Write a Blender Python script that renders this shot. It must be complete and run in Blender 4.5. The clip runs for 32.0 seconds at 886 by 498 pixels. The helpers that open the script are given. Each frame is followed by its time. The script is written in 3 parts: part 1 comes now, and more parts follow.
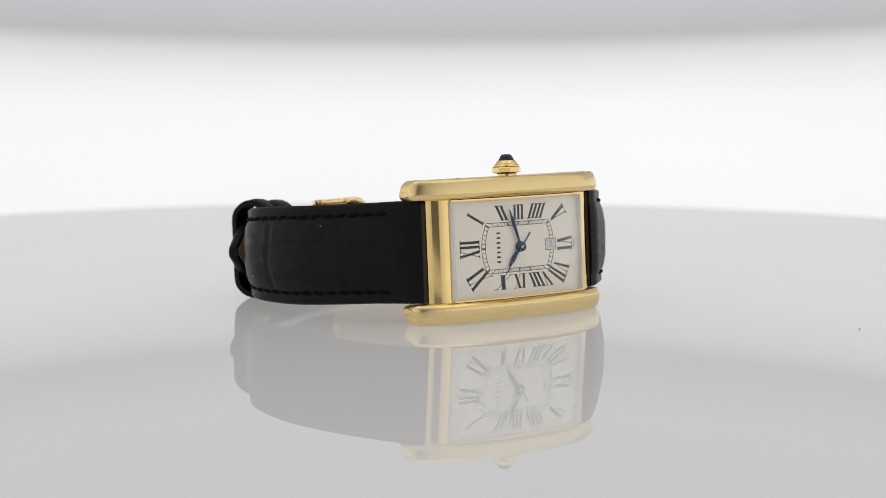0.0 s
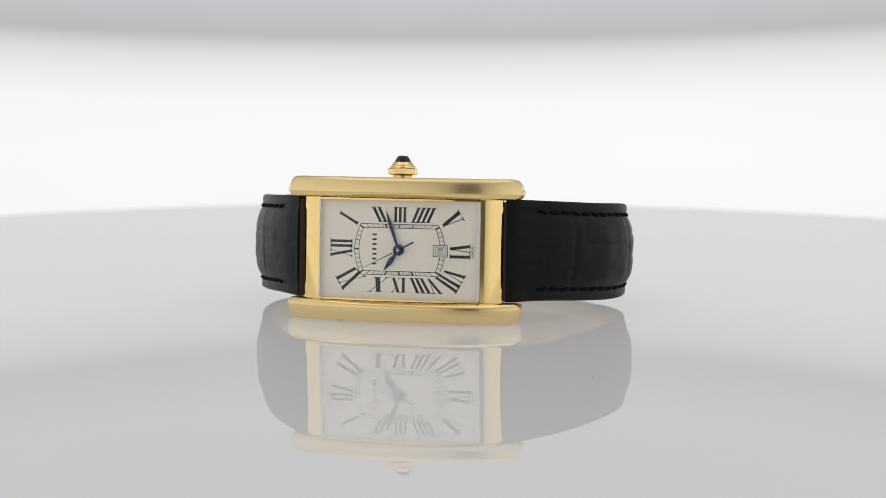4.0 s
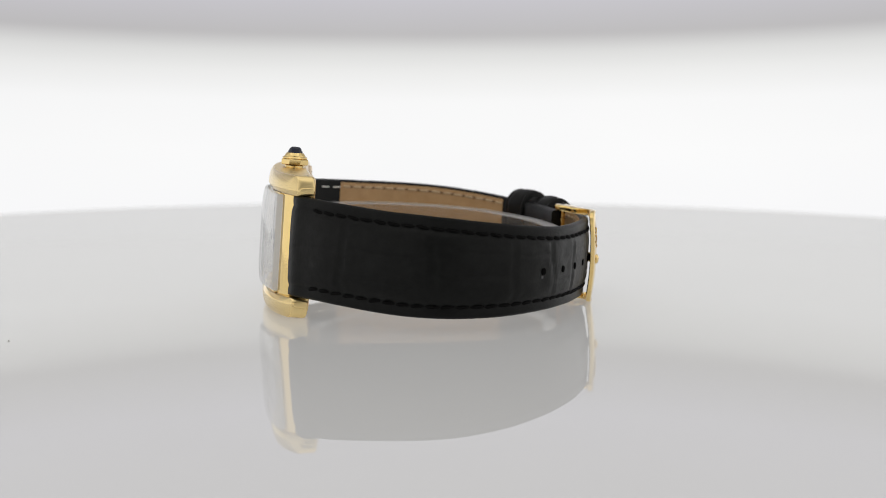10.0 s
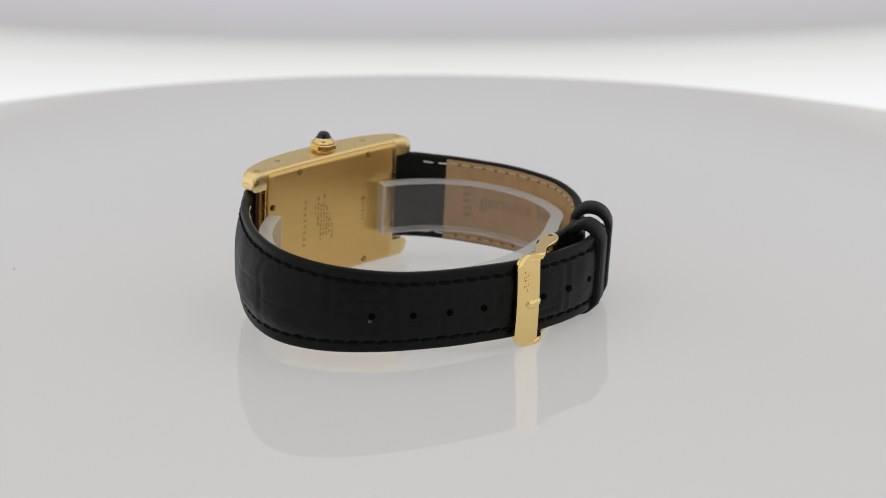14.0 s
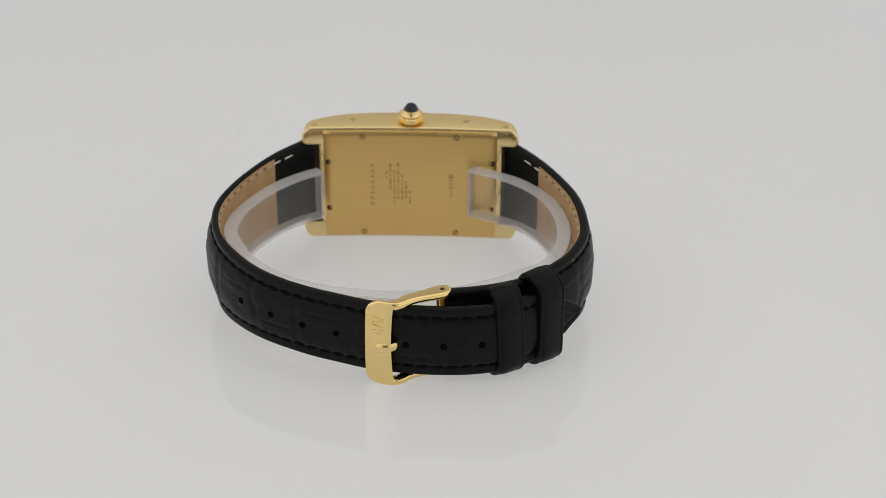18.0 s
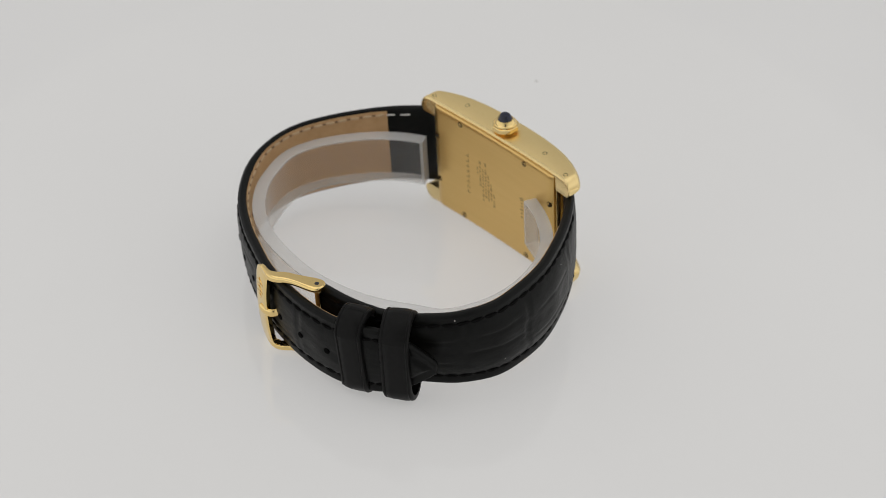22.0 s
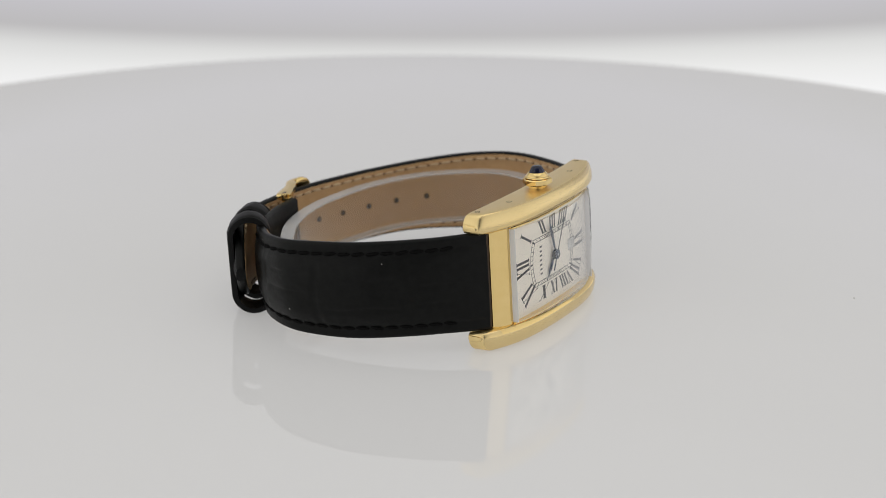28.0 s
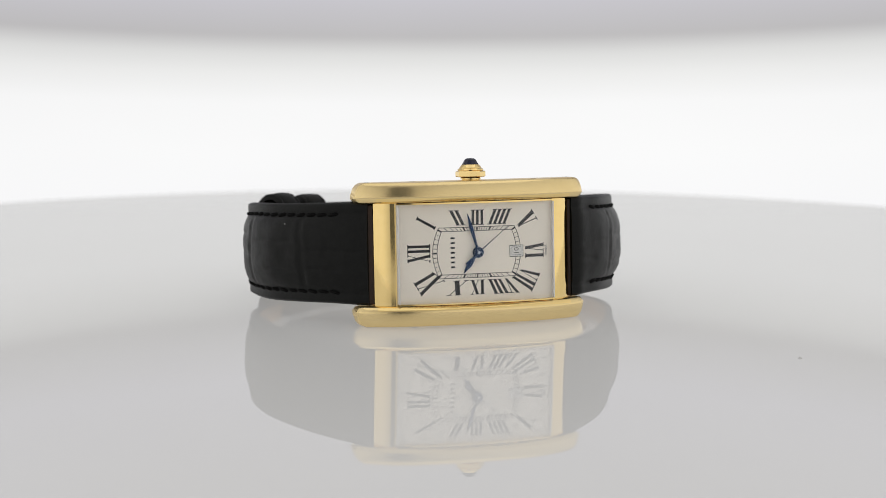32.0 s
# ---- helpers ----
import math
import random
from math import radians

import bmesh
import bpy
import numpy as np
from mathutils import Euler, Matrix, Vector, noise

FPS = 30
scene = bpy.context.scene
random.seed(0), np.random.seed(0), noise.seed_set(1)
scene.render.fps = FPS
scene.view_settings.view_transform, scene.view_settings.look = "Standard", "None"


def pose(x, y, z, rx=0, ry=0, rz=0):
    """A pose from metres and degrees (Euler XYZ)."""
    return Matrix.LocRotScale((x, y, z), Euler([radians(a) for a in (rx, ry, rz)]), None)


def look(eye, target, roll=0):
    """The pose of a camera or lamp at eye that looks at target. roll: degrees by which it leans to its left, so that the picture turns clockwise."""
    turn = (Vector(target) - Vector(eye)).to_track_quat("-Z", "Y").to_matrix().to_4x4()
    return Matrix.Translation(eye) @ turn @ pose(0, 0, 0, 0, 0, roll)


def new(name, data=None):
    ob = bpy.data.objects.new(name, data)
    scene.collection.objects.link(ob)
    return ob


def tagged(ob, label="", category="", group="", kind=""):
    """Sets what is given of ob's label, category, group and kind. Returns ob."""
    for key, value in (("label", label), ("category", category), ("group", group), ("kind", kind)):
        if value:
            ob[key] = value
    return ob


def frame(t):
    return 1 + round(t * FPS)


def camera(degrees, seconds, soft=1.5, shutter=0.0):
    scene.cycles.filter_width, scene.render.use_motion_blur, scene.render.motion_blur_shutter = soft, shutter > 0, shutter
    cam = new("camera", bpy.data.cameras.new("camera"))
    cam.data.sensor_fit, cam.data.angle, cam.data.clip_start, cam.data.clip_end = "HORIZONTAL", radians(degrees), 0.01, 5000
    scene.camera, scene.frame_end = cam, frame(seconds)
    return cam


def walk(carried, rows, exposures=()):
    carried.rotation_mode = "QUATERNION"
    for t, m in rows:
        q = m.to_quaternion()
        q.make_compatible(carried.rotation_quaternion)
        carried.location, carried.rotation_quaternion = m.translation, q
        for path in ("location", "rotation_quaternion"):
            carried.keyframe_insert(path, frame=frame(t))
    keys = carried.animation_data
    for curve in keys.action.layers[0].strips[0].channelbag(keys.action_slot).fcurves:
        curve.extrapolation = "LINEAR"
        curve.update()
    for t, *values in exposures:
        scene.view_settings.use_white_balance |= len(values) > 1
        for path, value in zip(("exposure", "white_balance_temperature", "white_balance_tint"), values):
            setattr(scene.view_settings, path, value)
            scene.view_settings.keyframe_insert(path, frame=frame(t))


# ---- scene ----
cam = camera(26.7, 32.0, soft=0.75)
cam.data.dof.use_dof = True
cam.data.dof.focus_distance = 0.351
cam.data.dof.aperture_fstop = 22.0

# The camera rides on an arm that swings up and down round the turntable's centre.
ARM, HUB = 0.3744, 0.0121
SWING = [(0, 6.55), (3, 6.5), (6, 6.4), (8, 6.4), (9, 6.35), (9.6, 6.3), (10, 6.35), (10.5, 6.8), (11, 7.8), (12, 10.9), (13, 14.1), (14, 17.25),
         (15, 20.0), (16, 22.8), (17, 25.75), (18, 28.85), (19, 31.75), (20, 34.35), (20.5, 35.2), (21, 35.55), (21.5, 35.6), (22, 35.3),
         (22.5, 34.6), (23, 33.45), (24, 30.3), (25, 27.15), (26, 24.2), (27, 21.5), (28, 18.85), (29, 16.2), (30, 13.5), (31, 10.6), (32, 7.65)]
TURN = [(t, 34.85 - 12.03 * t) for t in range(0, 31)] + [(31, -338.75), (31.2, -340.95), (31.4, -342.5), (31.6, -343.3), (31.8, -343.7), (32, -343.85)]


# The arm sags a little as it swings, which tips the camera down by these degrees.
SAG = [(0, 0.0), (5, 0.01), (6, 0.017), (7, 0.035), (8, 0.05), (9, 0.072), (10, 0.07), (11, 0.052), (12, 0.034), (13, 0.026), (14, 0.014), (16, 0.0),
       (20, 0.008), (22, 0.026), (23, 0.034), (24, 0.04), (25, 0.052), (26, 0.052), (28, 0.043), (30, 0.04), (31, 0.02), (32, 0.0)]


def on_arm(t, tilt):
    a = radians(tilt)
    sag = float(np.interp(t, [q[0] for q in SAG], [q[1] for q in SAG]))
    return pose(0, -ARM * math.cos(a), HUB + ARM * math.sin(a), 90 - tilt - 0.23 - sag) @ pose(0, 0, 0, 0, -0.706, 0)


walk(cam, [(t, on_arm(t, tilt)) for t, tilt in SWING])

# ---------------------------------------------------------------- light
world = bpy.data.worlds.new("studio")
world.use_nodes = True
world.node_tree.nodes["Background"].inputs[0].default_value = (0.95, 0.96, 1.0, 1)
world.node_tree.nodes["Background"].inputs[1].default_value = 0.12
scene.world = world
scene.view_settings.exposure = 0.0


def softbox(name, eye, target, sx, sy, watts, colour):
    lamp = bpy.data.lights.new(name, "AREA")
    lamp.shape, lamp.size, lamp.size_y, lamp.energy, lamp.color = "RECTANGLE", sx, sy, watts, colour
    ob = new(name, lamp)
    ob.matrix_world = look(eye, target)
    return ob


softbox("overhead_softbox", (0, 0.0, 0.92), (0, 0, 0), 1.1, 1.1, 1.9, (1.0, 0.98, 0.945))


# ---------------------------------------------------------------- materials
def shader(name):
    m = bpy.data.materials.new(name)
    m.use_nodes = True
    return m, m.node_tree.nodes, m.node_tree.links, m.node_tree.nodes["Principled BSDF"]


def noise_node(nodes, links, scale, detail=4.0, rough=0.55, stretch=None):
    tc = nodes.new("ShaderNodeTexCoord")
    mp = nodes.new("ShaderNodeMapping")
    if stretch:
        mp.inputs["Scale"].default_value = stretch
    nz = nodes.new("ShaderNodeTexNoise")
    nz.inputs["Scale"].default_value, nz.inputs["Detail"].default_value, nz.inputs["Roughness"].default_value = scale, detail, rough
    links.new(tc.outputs["Object"], mp.inputs["Vector"])
    links.new(mp.outputs["Vector"], nz.inputs["Vector"])
    return nz


def ramp(nodes, links, source, low, high, a=0.3, b=0.7):
    r = nodes.new("ShaderNodeValToRGB")
    r.color_ramp.elements[0].position, r.color_ramp.elements[1].position = a, b
    r.color_ramp.elements[0].color = (*low, 1) if len(low) == 3 else low
    r.color_ramp.elements[1].color = (*high, 1) if len(high) == 3 else high
    links.new(source, r.inputs["Fac"])
    return r


def bump(nodes, links, bsdf, height, strength, distance):
    b = nodes.new("ShaderNodeBump")
    b.inputs["Strength"].default_value, b.inputs["Distance"].default_value = strength, distance
    links.new(height, b.inputs["Height"])
    links.new(b.outputs["Normal"], bsdf.inputs["Normal"])
    return b


def surface(name, low, high, rough, metal=0.0, scale=900, stretch=None, fine=None, bump_by=0.0, spec=0.5):
    """A two-scale surface: a stained base colour, uneven gloss and fine relief."""
    m, n, l, p = shader(name)
    nz = noise_node(n, l, scale, stretch=stretch)
    r = ramp(n, l, nz.outputs["Fac"], low, high)
    l.new(r.outputs["Color"], p.inputs["Base Color"])
    p.inputs["Metallic"].default_value = metal
    p.inputs["Specular IOR Level"].default_value = spec
    big = noise_node(n, l, scale * 0.13, 3.0)
    mr = n.new("ShaderNodeMapRange")
    mr.inputs["To Min"].default_value, mr.inputs["To Max"].default_value = rough * 0.8, rough * 1.2
    l.new(big.outputs["Fac"], mr.inputs["Value"])
    l.new(mr.outputs["Result"], p.inputs["Roughness"])
    if fine:
        f = noise_node(n, l, fine, 5.0, 0.6, stretch)
        bump(n, l, p, f.outputs["Fac"], bump_by, 0.0001)
    return m


GOLD = surface("polished_gold", (0.86, 0.64, 0.27), (0.89, 0.67, 0.30), 0.07, 1.0, 400)
GOLD_BRUSHED = surface("brushed_gold", (0.88, 0.68, 0.32), (0.90, 0.70, 0.34), 0.33, 1.0, 1500, (1, 1, 0.04), 5000, 0.006)
GOLD_SATIN = surface("satin_gold", (0.85, 0.66, 0.31), (0.90, 0.70, 0.35), 0.26, 1.0, 1500, (0.04, 1, 1), 5000, 0.03)
GOLD_FLANK = surface("lightly_worn_gold", (0.78, 0.605, 0.30), (0.81, 0.635, 0.325), 0.22, 1.0, 500, (0.05, 1, 1), 4000, 0.012)
GOLD_BACK = surface("worn_case_back_gold", (0.70, 0.47, 0.17), (0.725, 0.492, 0.185), 0.3, 1.0, 900, (0.06, 1, 1), 5000, 0.01)
# darker gold for screws, pin marks and the crown's groove
GOLD_DARK = surface("dark_gold_recess", (0.07, 0.045, 0.02), (0.12, 0.075, 0.03), 0.6, 1.0, 2000)
LEATHER = surface("black_alligator_leather", (0.0022, 0.0025, 0.0023), (0.0045, 0.005, 0.0046), 0.38, 0.0, 700, None, 2200, 0.45, 0.14)
LEATHER_EDGE = surface("black_leather_edge", (0.0025, 0.0026, 0.0025), (0.005, 0.005, 0.005), 0.45, 0.0, 900, None, 3000, 0.2, 0.14)
LINING = surface("tan_leather_lining", (0.43, 0.265, 0.125), (0.49, 0.312, 0.157), 0.6, 0.0, 500, None, 2500, 0.3, 0.3)
LINING_TEXT = surface("brown_stamp", (0.30, 0.185, 0.10), (0.36, 0.23, 0.125), 0.7, 0.0, 900)
NEEDLE = surface("brown_needle_hole", (0.16, 0.10, 0.055), (0.22, 0.14, 0.08), 0.8, 0.0, 900)
THREAD_BLACK = surface("black_thread", (0.002, 0.002, 0.002), (0.006, 0.006, 0.006), 0.75, 0.0, 4000, None, 9000, 0.5, 0.06)
THREAD_CREAM = surface("cream_thread", (0.44, 0.31, 0.175), (0.52, 0.385, 0.24), 0.75, 0.0, 4000, None, 9000, 0.5)
THREAD_WHITE = surface("white_thread", (0.66, 0.64, 0.60), (0.80, 0.78, 0.74), 0.75, 0.0, 4000, None, 9000, 0.5)
GOLD_ENGRAVED = surface("engraved_gold", (0.44, 0.30, 0.115), (0.51, 0.355, 0.14), 0.45, 1.0, 2000)
DIAL = surface("silvered_dial", (0.88, 0.825, 0.73), (0.91, 0.855, 0.76), 0.5, 0.0, 260, None, 7000, 0.05)
INK = surface("black_enamel_ink", (0.010, 0.010, 0.012), (0.02, 0.02, 0.022), 0.45, 0.0, 3000)
STEEL_BLUE = surface("blued_steel", (0.016, 0.032, 0.07), (0.026, 0.048, 0.10), 0.13, 0.95, 2000)
STEEL = surface("steel", (0.55, 0.55, 0.55), (0.65, 0.65, 0.66), 0.25, 1.0, 2000)
PAPER = surface("date_disc_white", (0.72, 0.71, 0.68), (0.77, 0.76, 0.73), 0.5, 0.0, 900)
LINING_HOLE = surface("hole_in_lining", (0.035, 0.024, 0.016), (0.06, 0.042, 0.028), 0.9, 0.0, 2000, spec=0.1)
BROWN_EDGE = surface("dark_brown_leather_edge", (0.018, 0.009, 0.005), (0.035, 0.017, 0.009), 0.5, 0.0, 900, None, 3000, 0.2, 0.3)
HOLE = surface("dark_hole", (0.0015, 0.0015, 0.0015), (0.003, 0.003, 0.003), 0.9, 0.0, 2000, spec=0.03)
GLINT = surface("grey_glint", (0.03, 0.031, 0.033), (0.055, 0.055, 0.058), 0.7, 0.0, 3000)
DUST = surface("grey_dust", (0.40, 0.39, 0.37), (0.50, 0.49, 0.47), 0.9, 0.0, 3000)


def sapphire():
    m, n, l, p = shader("blue_sapphire")
    nz = noise_node(n, l, 500)
    r = ramp(n, l, nz.outputs["Fac"], (0.003, 0.004, 0.014), (0.007, 0.010, 0.035))
    l.new(r.outputs["Color"], p.inputs["Base Color"])
    p.inputs["Roughness"].default_value, p.inputs["IOR"].default_value, p.inputs["Specular IOR Level"].default_value = 0.08, 1.77, 0.25
    return m


SAPPHIRE = sapphire()


def clear(name, tint, milk, gloss_rough, blend, steep=4.0, gain=0.75):
    """Clear sheet: lets light straight through, with a Fresnel gloss and a trace of milkiness."""
    m, n, l, p = shader(name)
    n.remove(p)
    out = n["Material Output"]
    tr, gl, df, fr = n.new("ShaderNodeBsdfTransparent"), n.new("ShaderNodeBsdfGlossy"), n.new("ShaderNodeBsdfDiffuse"), n.new("ShaderNodeLayerWeight")
    pw, sc = n.new("ShaderNodeMath"), n.new("ShaderNodeMath")
    pw.operation, sc.operation = "POWER", "MULTIPLY_ADD"
    pw.inputs[1].default_value, sc.inputs[1].default_value, sc.inputs[2].default_value = steep, gain, 0.02
    tr.inputs["Color"].default_value = (*tint, 1)
    gl.inputs["Roughness"].default_value = gloss_rough
    df.inputs["Color"].default_value = (0.85, 0.85, 0.85, 1)
    fr.inputs["Blend"].default_value = blend
    l.new(fr.outputs["Facing"], pw.inputs[0])
    l.new(pw.outputs[0], sc.inputs[0])
    a, b = n.new("ShaderNodeMixShader"), n.new("ShaderNodeMixShader")
    a.inputs["Fac"].default_value = milk
    l.new(tr.outputs[0], a.inputs[1])
    l.new(df.outputs[0], a.inputs[2])
    l.new(sc.outputs[0], b.inputs["Fac"])
    l.new(a.outputs[0], b.inputs[1])
    l.new(gl.outputs[0], b.inputs[2])
    l.new(b.outputs[0], out.inputs["Surface"])
    return m



CRYSTAL = clear("sapphire_crystal", (1.0, 1.0, 1.0), 0.0, 0.01, 0.5, 3.1, 1.0)
CRYSTAL_EDGE = clear("frosted_crystal_edge", (0.9, 0.9, 0.9), 0.72, 0.3, 0.5, 4.0, 0.3)
PLASTIC = clear("clear_plastic", (0.98, 0.975, 0.965), 0.032, 0.25, 0.5)
PLASTIC_EDGE = clear("frosted_plastic_edge", (0.93, 0.93, 0.93), 0.27, 0.3, 0.5)


def acrylic():
    """Translucent white gloss plate; an emission term adds an even glow, no lamp below."""
    m, n, l, p = shader("white_gloss_acrylic")
    n.remove(p)
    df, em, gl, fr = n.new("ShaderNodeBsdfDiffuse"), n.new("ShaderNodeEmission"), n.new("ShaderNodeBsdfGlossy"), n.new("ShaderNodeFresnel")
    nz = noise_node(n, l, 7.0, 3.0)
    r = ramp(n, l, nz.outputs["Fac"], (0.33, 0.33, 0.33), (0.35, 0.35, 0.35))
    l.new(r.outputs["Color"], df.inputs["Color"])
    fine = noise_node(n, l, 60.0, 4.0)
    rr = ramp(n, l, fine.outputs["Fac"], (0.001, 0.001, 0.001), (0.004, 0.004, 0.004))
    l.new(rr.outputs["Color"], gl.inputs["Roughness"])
    # added glow lifts the plate's brightness and thins shadows on it
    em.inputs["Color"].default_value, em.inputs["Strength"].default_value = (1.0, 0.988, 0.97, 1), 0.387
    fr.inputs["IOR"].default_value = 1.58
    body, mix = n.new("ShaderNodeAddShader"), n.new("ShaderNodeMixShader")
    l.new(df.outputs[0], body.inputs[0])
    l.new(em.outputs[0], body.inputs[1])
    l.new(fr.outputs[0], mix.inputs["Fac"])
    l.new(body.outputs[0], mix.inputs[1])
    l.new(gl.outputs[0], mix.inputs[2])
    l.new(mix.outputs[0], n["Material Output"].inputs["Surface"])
    return m


ACRYLIC = acrylic()


def glow_wall():
    """White sheet with its glow painted in: bright below a soft seam, a dimmer lilac-grey cloth above it."""
    m, n, l, p = shader("glowing_white_sheet")
    n.remove(p)
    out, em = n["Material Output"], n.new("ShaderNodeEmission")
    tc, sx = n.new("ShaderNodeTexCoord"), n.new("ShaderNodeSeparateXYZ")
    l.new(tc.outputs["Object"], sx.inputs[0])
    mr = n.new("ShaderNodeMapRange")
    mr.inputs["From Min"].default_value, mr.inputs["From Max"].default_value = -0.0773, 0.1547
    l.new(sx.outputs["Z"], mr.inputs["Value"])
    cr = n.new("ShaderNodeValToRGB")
    # the sheet's brightness by height is written into its emission colour
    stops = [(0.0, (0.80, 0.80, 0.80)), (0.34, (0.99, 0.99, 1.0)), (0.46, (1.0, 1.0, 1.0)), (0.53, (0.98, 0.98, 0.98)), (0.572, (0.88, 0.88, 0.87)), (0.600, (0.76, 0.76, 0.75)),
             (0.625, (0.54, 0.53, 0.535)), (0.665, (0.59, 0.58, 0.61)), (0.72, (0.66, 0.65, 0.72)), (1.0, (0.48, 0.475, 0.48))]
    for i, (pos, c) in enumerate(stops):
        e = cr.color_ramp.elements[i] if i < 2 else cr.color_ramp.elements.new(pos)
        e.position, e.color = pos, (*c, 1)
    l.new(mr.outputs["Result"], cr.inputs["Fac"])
    # soft noise dims the glow in patches to imitate uneven light
    light_patches = noise_node(n, l, 5.0, 3.0, 0.5, (1, 1, 2.5))
    shade = ramp(n, l, light_patches.outputs["Fac"], (0.955, 0.955, 0.96), (1.0, 1.0, 1.0))
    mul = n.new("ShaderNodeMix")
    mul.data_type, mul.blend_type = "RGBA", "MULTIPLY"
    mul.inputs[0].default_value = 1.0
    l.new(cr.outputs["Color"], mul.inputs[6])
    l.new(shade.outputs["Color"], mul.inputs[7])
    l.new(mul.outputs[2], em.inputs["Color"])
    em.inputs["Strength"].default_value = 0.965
    l.new(em.outputs[0], out.inputs["Surface"])
    return m


SHEET = glow_wall()


def tent_cloth():
    """White cloth of the unseen tent; its glow is painted, brighter at the two sides."""
    m, n, l, p = shader("glowing_tent_cloth")
    n.remove(p)
    out, em = n["Material Output"], n.new("ShaderNodeEmission")
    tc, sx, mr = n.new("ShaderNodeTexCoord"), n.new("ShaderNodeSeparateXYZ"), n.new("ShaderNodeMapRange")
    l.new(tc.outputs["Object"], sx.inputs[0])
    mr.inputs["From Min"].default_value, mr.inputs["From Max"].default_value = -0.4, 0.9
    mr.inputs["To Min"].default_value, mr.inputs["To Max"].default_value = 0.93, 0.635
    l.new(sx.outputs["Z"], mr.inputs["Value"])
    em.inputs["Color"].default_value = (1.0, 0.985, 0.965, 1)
    # glow painted dimmer in the middle, for contrast in the gold
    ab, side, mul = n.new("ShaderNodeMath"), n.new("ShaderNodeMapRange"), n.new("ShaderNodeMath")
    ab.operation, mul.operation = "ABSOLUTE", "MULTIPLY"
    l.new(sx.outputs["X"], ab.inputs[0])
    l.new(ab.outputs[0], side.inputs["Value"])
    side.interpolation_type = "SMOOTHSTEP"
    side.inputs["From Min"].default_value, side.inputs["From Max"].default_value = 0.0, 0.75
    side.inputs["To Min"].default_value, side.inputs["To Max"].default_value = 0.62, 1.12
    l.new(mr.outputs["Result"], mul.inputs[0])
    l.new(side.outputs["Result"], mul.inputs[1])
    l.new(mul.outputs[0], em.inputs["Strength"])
    l.new(em.outputs[0], out.inputs["Surface"])
    return m


TENT = tent_cloth()
GREY_FLOOR = surface("grey_bench_top", (0.30, 0.30, 0.31), (0.36, 0.36, 0.37), 0.6, 0.0, 40, None, 400, 0.2)


# ---------------------------------------------------------------- mesh helpers (millimetres)
MM = 0.001


def part(name, bm, material, parent=None, label="", smooth=32, kind=""):
    """Links a bmesh, drawn in millimetres, as one mesh object under its thing."""
    bmesh.ops.recalc_face_normals(bm, faces=bm.faces[:])
    me = bpy.data.meshes.new(name)
    bm.to_mesh(me)
    bm.free()
    me.transform(Matrix.Scale(MM, 4))
    if smooth:
        me.polygons.foreach_set("use_smooth", [True] * len(me.polygons))
        me.set_sharp_from_angle(angle=radians(smooth))
    me.materials.append(material)
    ob = new(name, me)
    if parent:
        ob.parent = parent
    if label:
        tagged(ob, label)
    if kind:
        tagged(ob, kind=kind)
    return ob


def loft(sections, closed=True, caps=True, bm=None):
    """Skins rows of points of equal length."""
    bm = bm or bmesh.new()
    rows = [[bm.verts.new(q) for q in s] for s in sections]
    n = len(rows[0])
    for a, b in zip(rows, rows[1:]):
        for i in range(n if closed else n - 1):
            j = (i + 1) % n
            bm.faces.new((a[i], a[j], b[j], b[i]))
    if caps and closed:
        bm.faces.new(rows[0])
        bm.faces.new(rows[-1])
    return bm


def lathe(profile, at, n=32, phase=0.0):
    """Turns (radius, z) pairs round the z axis through at."""
    rows = []
    for r, z in profile:
        rows.append([(at[0] + r * math.cos(phase + 2 * math.pi * k / n), at[1] + r * math.sin(phase + 2 * math.pi * k / n), at[2] + z) for k in range(n)])
    return loft(rows)


def block(x0, x1, y0, y1, z0, z1, bevel=0.0, seg=2):
    bm = bmesh.new()
    bmesh.ops.create_cube(bm, size=1)
    for v in bm.verts:
        v.co = Vector((x0 + (v.co.x + 0.5) * (x1 - x0), y0 + (v.co.y + 0.5) * (y1 - y0), z0 + (v.co.z + 0.5) * (z1 - z0)))
    if bevel:
        bmesh.ops.bevel(bm, geom=bm.edges[:], offset=bevel, segments=seg, profile=0.5, affect="EDGES")
    return bm


def smooth_path(points, step):
    """Even steps along a smooth curve through the points: (place, along, distance)."""
    P = [Vector(q) for q in points]
    P = [2 * P[0] - P[1]] + P + [2 * P[-1] - P[-2]]
    fine = []
    for i in range(1, len(P) - 2):
        for k in range(24):
            u = k / 24
            a, b, c, d = P[i - 1], P[i], P[i + 1], P[i + 2]
            fine.append(0.5 * (2 * b + (c - a) * u + (2 * a - 5 * b + 4 * c - d) * u * u + (3 * b - a - 3 * c + d) * u ** 3))
    fine.append(P[-2])
    dist = [0.0]
    for a, b in zip(fine, fine[1:]):
        dist.append(dist[-1] + (b - a).length)
    count = max(2, round(dist[-1] / step))
    out, j = [], 0
    for k in range(count + 1):
        s = dist[-1] * k / count
        while j < len(fine) - 2 and dist[j + 1] < s:
            j += 1
        w = (s - dist[j]) / max(dist[j + 1] - dist[j], 1e-9)
        out.append((fine[j].lerp(fine[j + 1], w), (fine[j + 1] - fine[j]).normalized(), s))
    for i, (q, tan, s) in enumerate(out):
        a, b = out[max(i - 1, 0)][0], out[min(i + 1, len(out) - 1)][0]
        out[i] = (q, (b - a).normalized(), s)
    return out


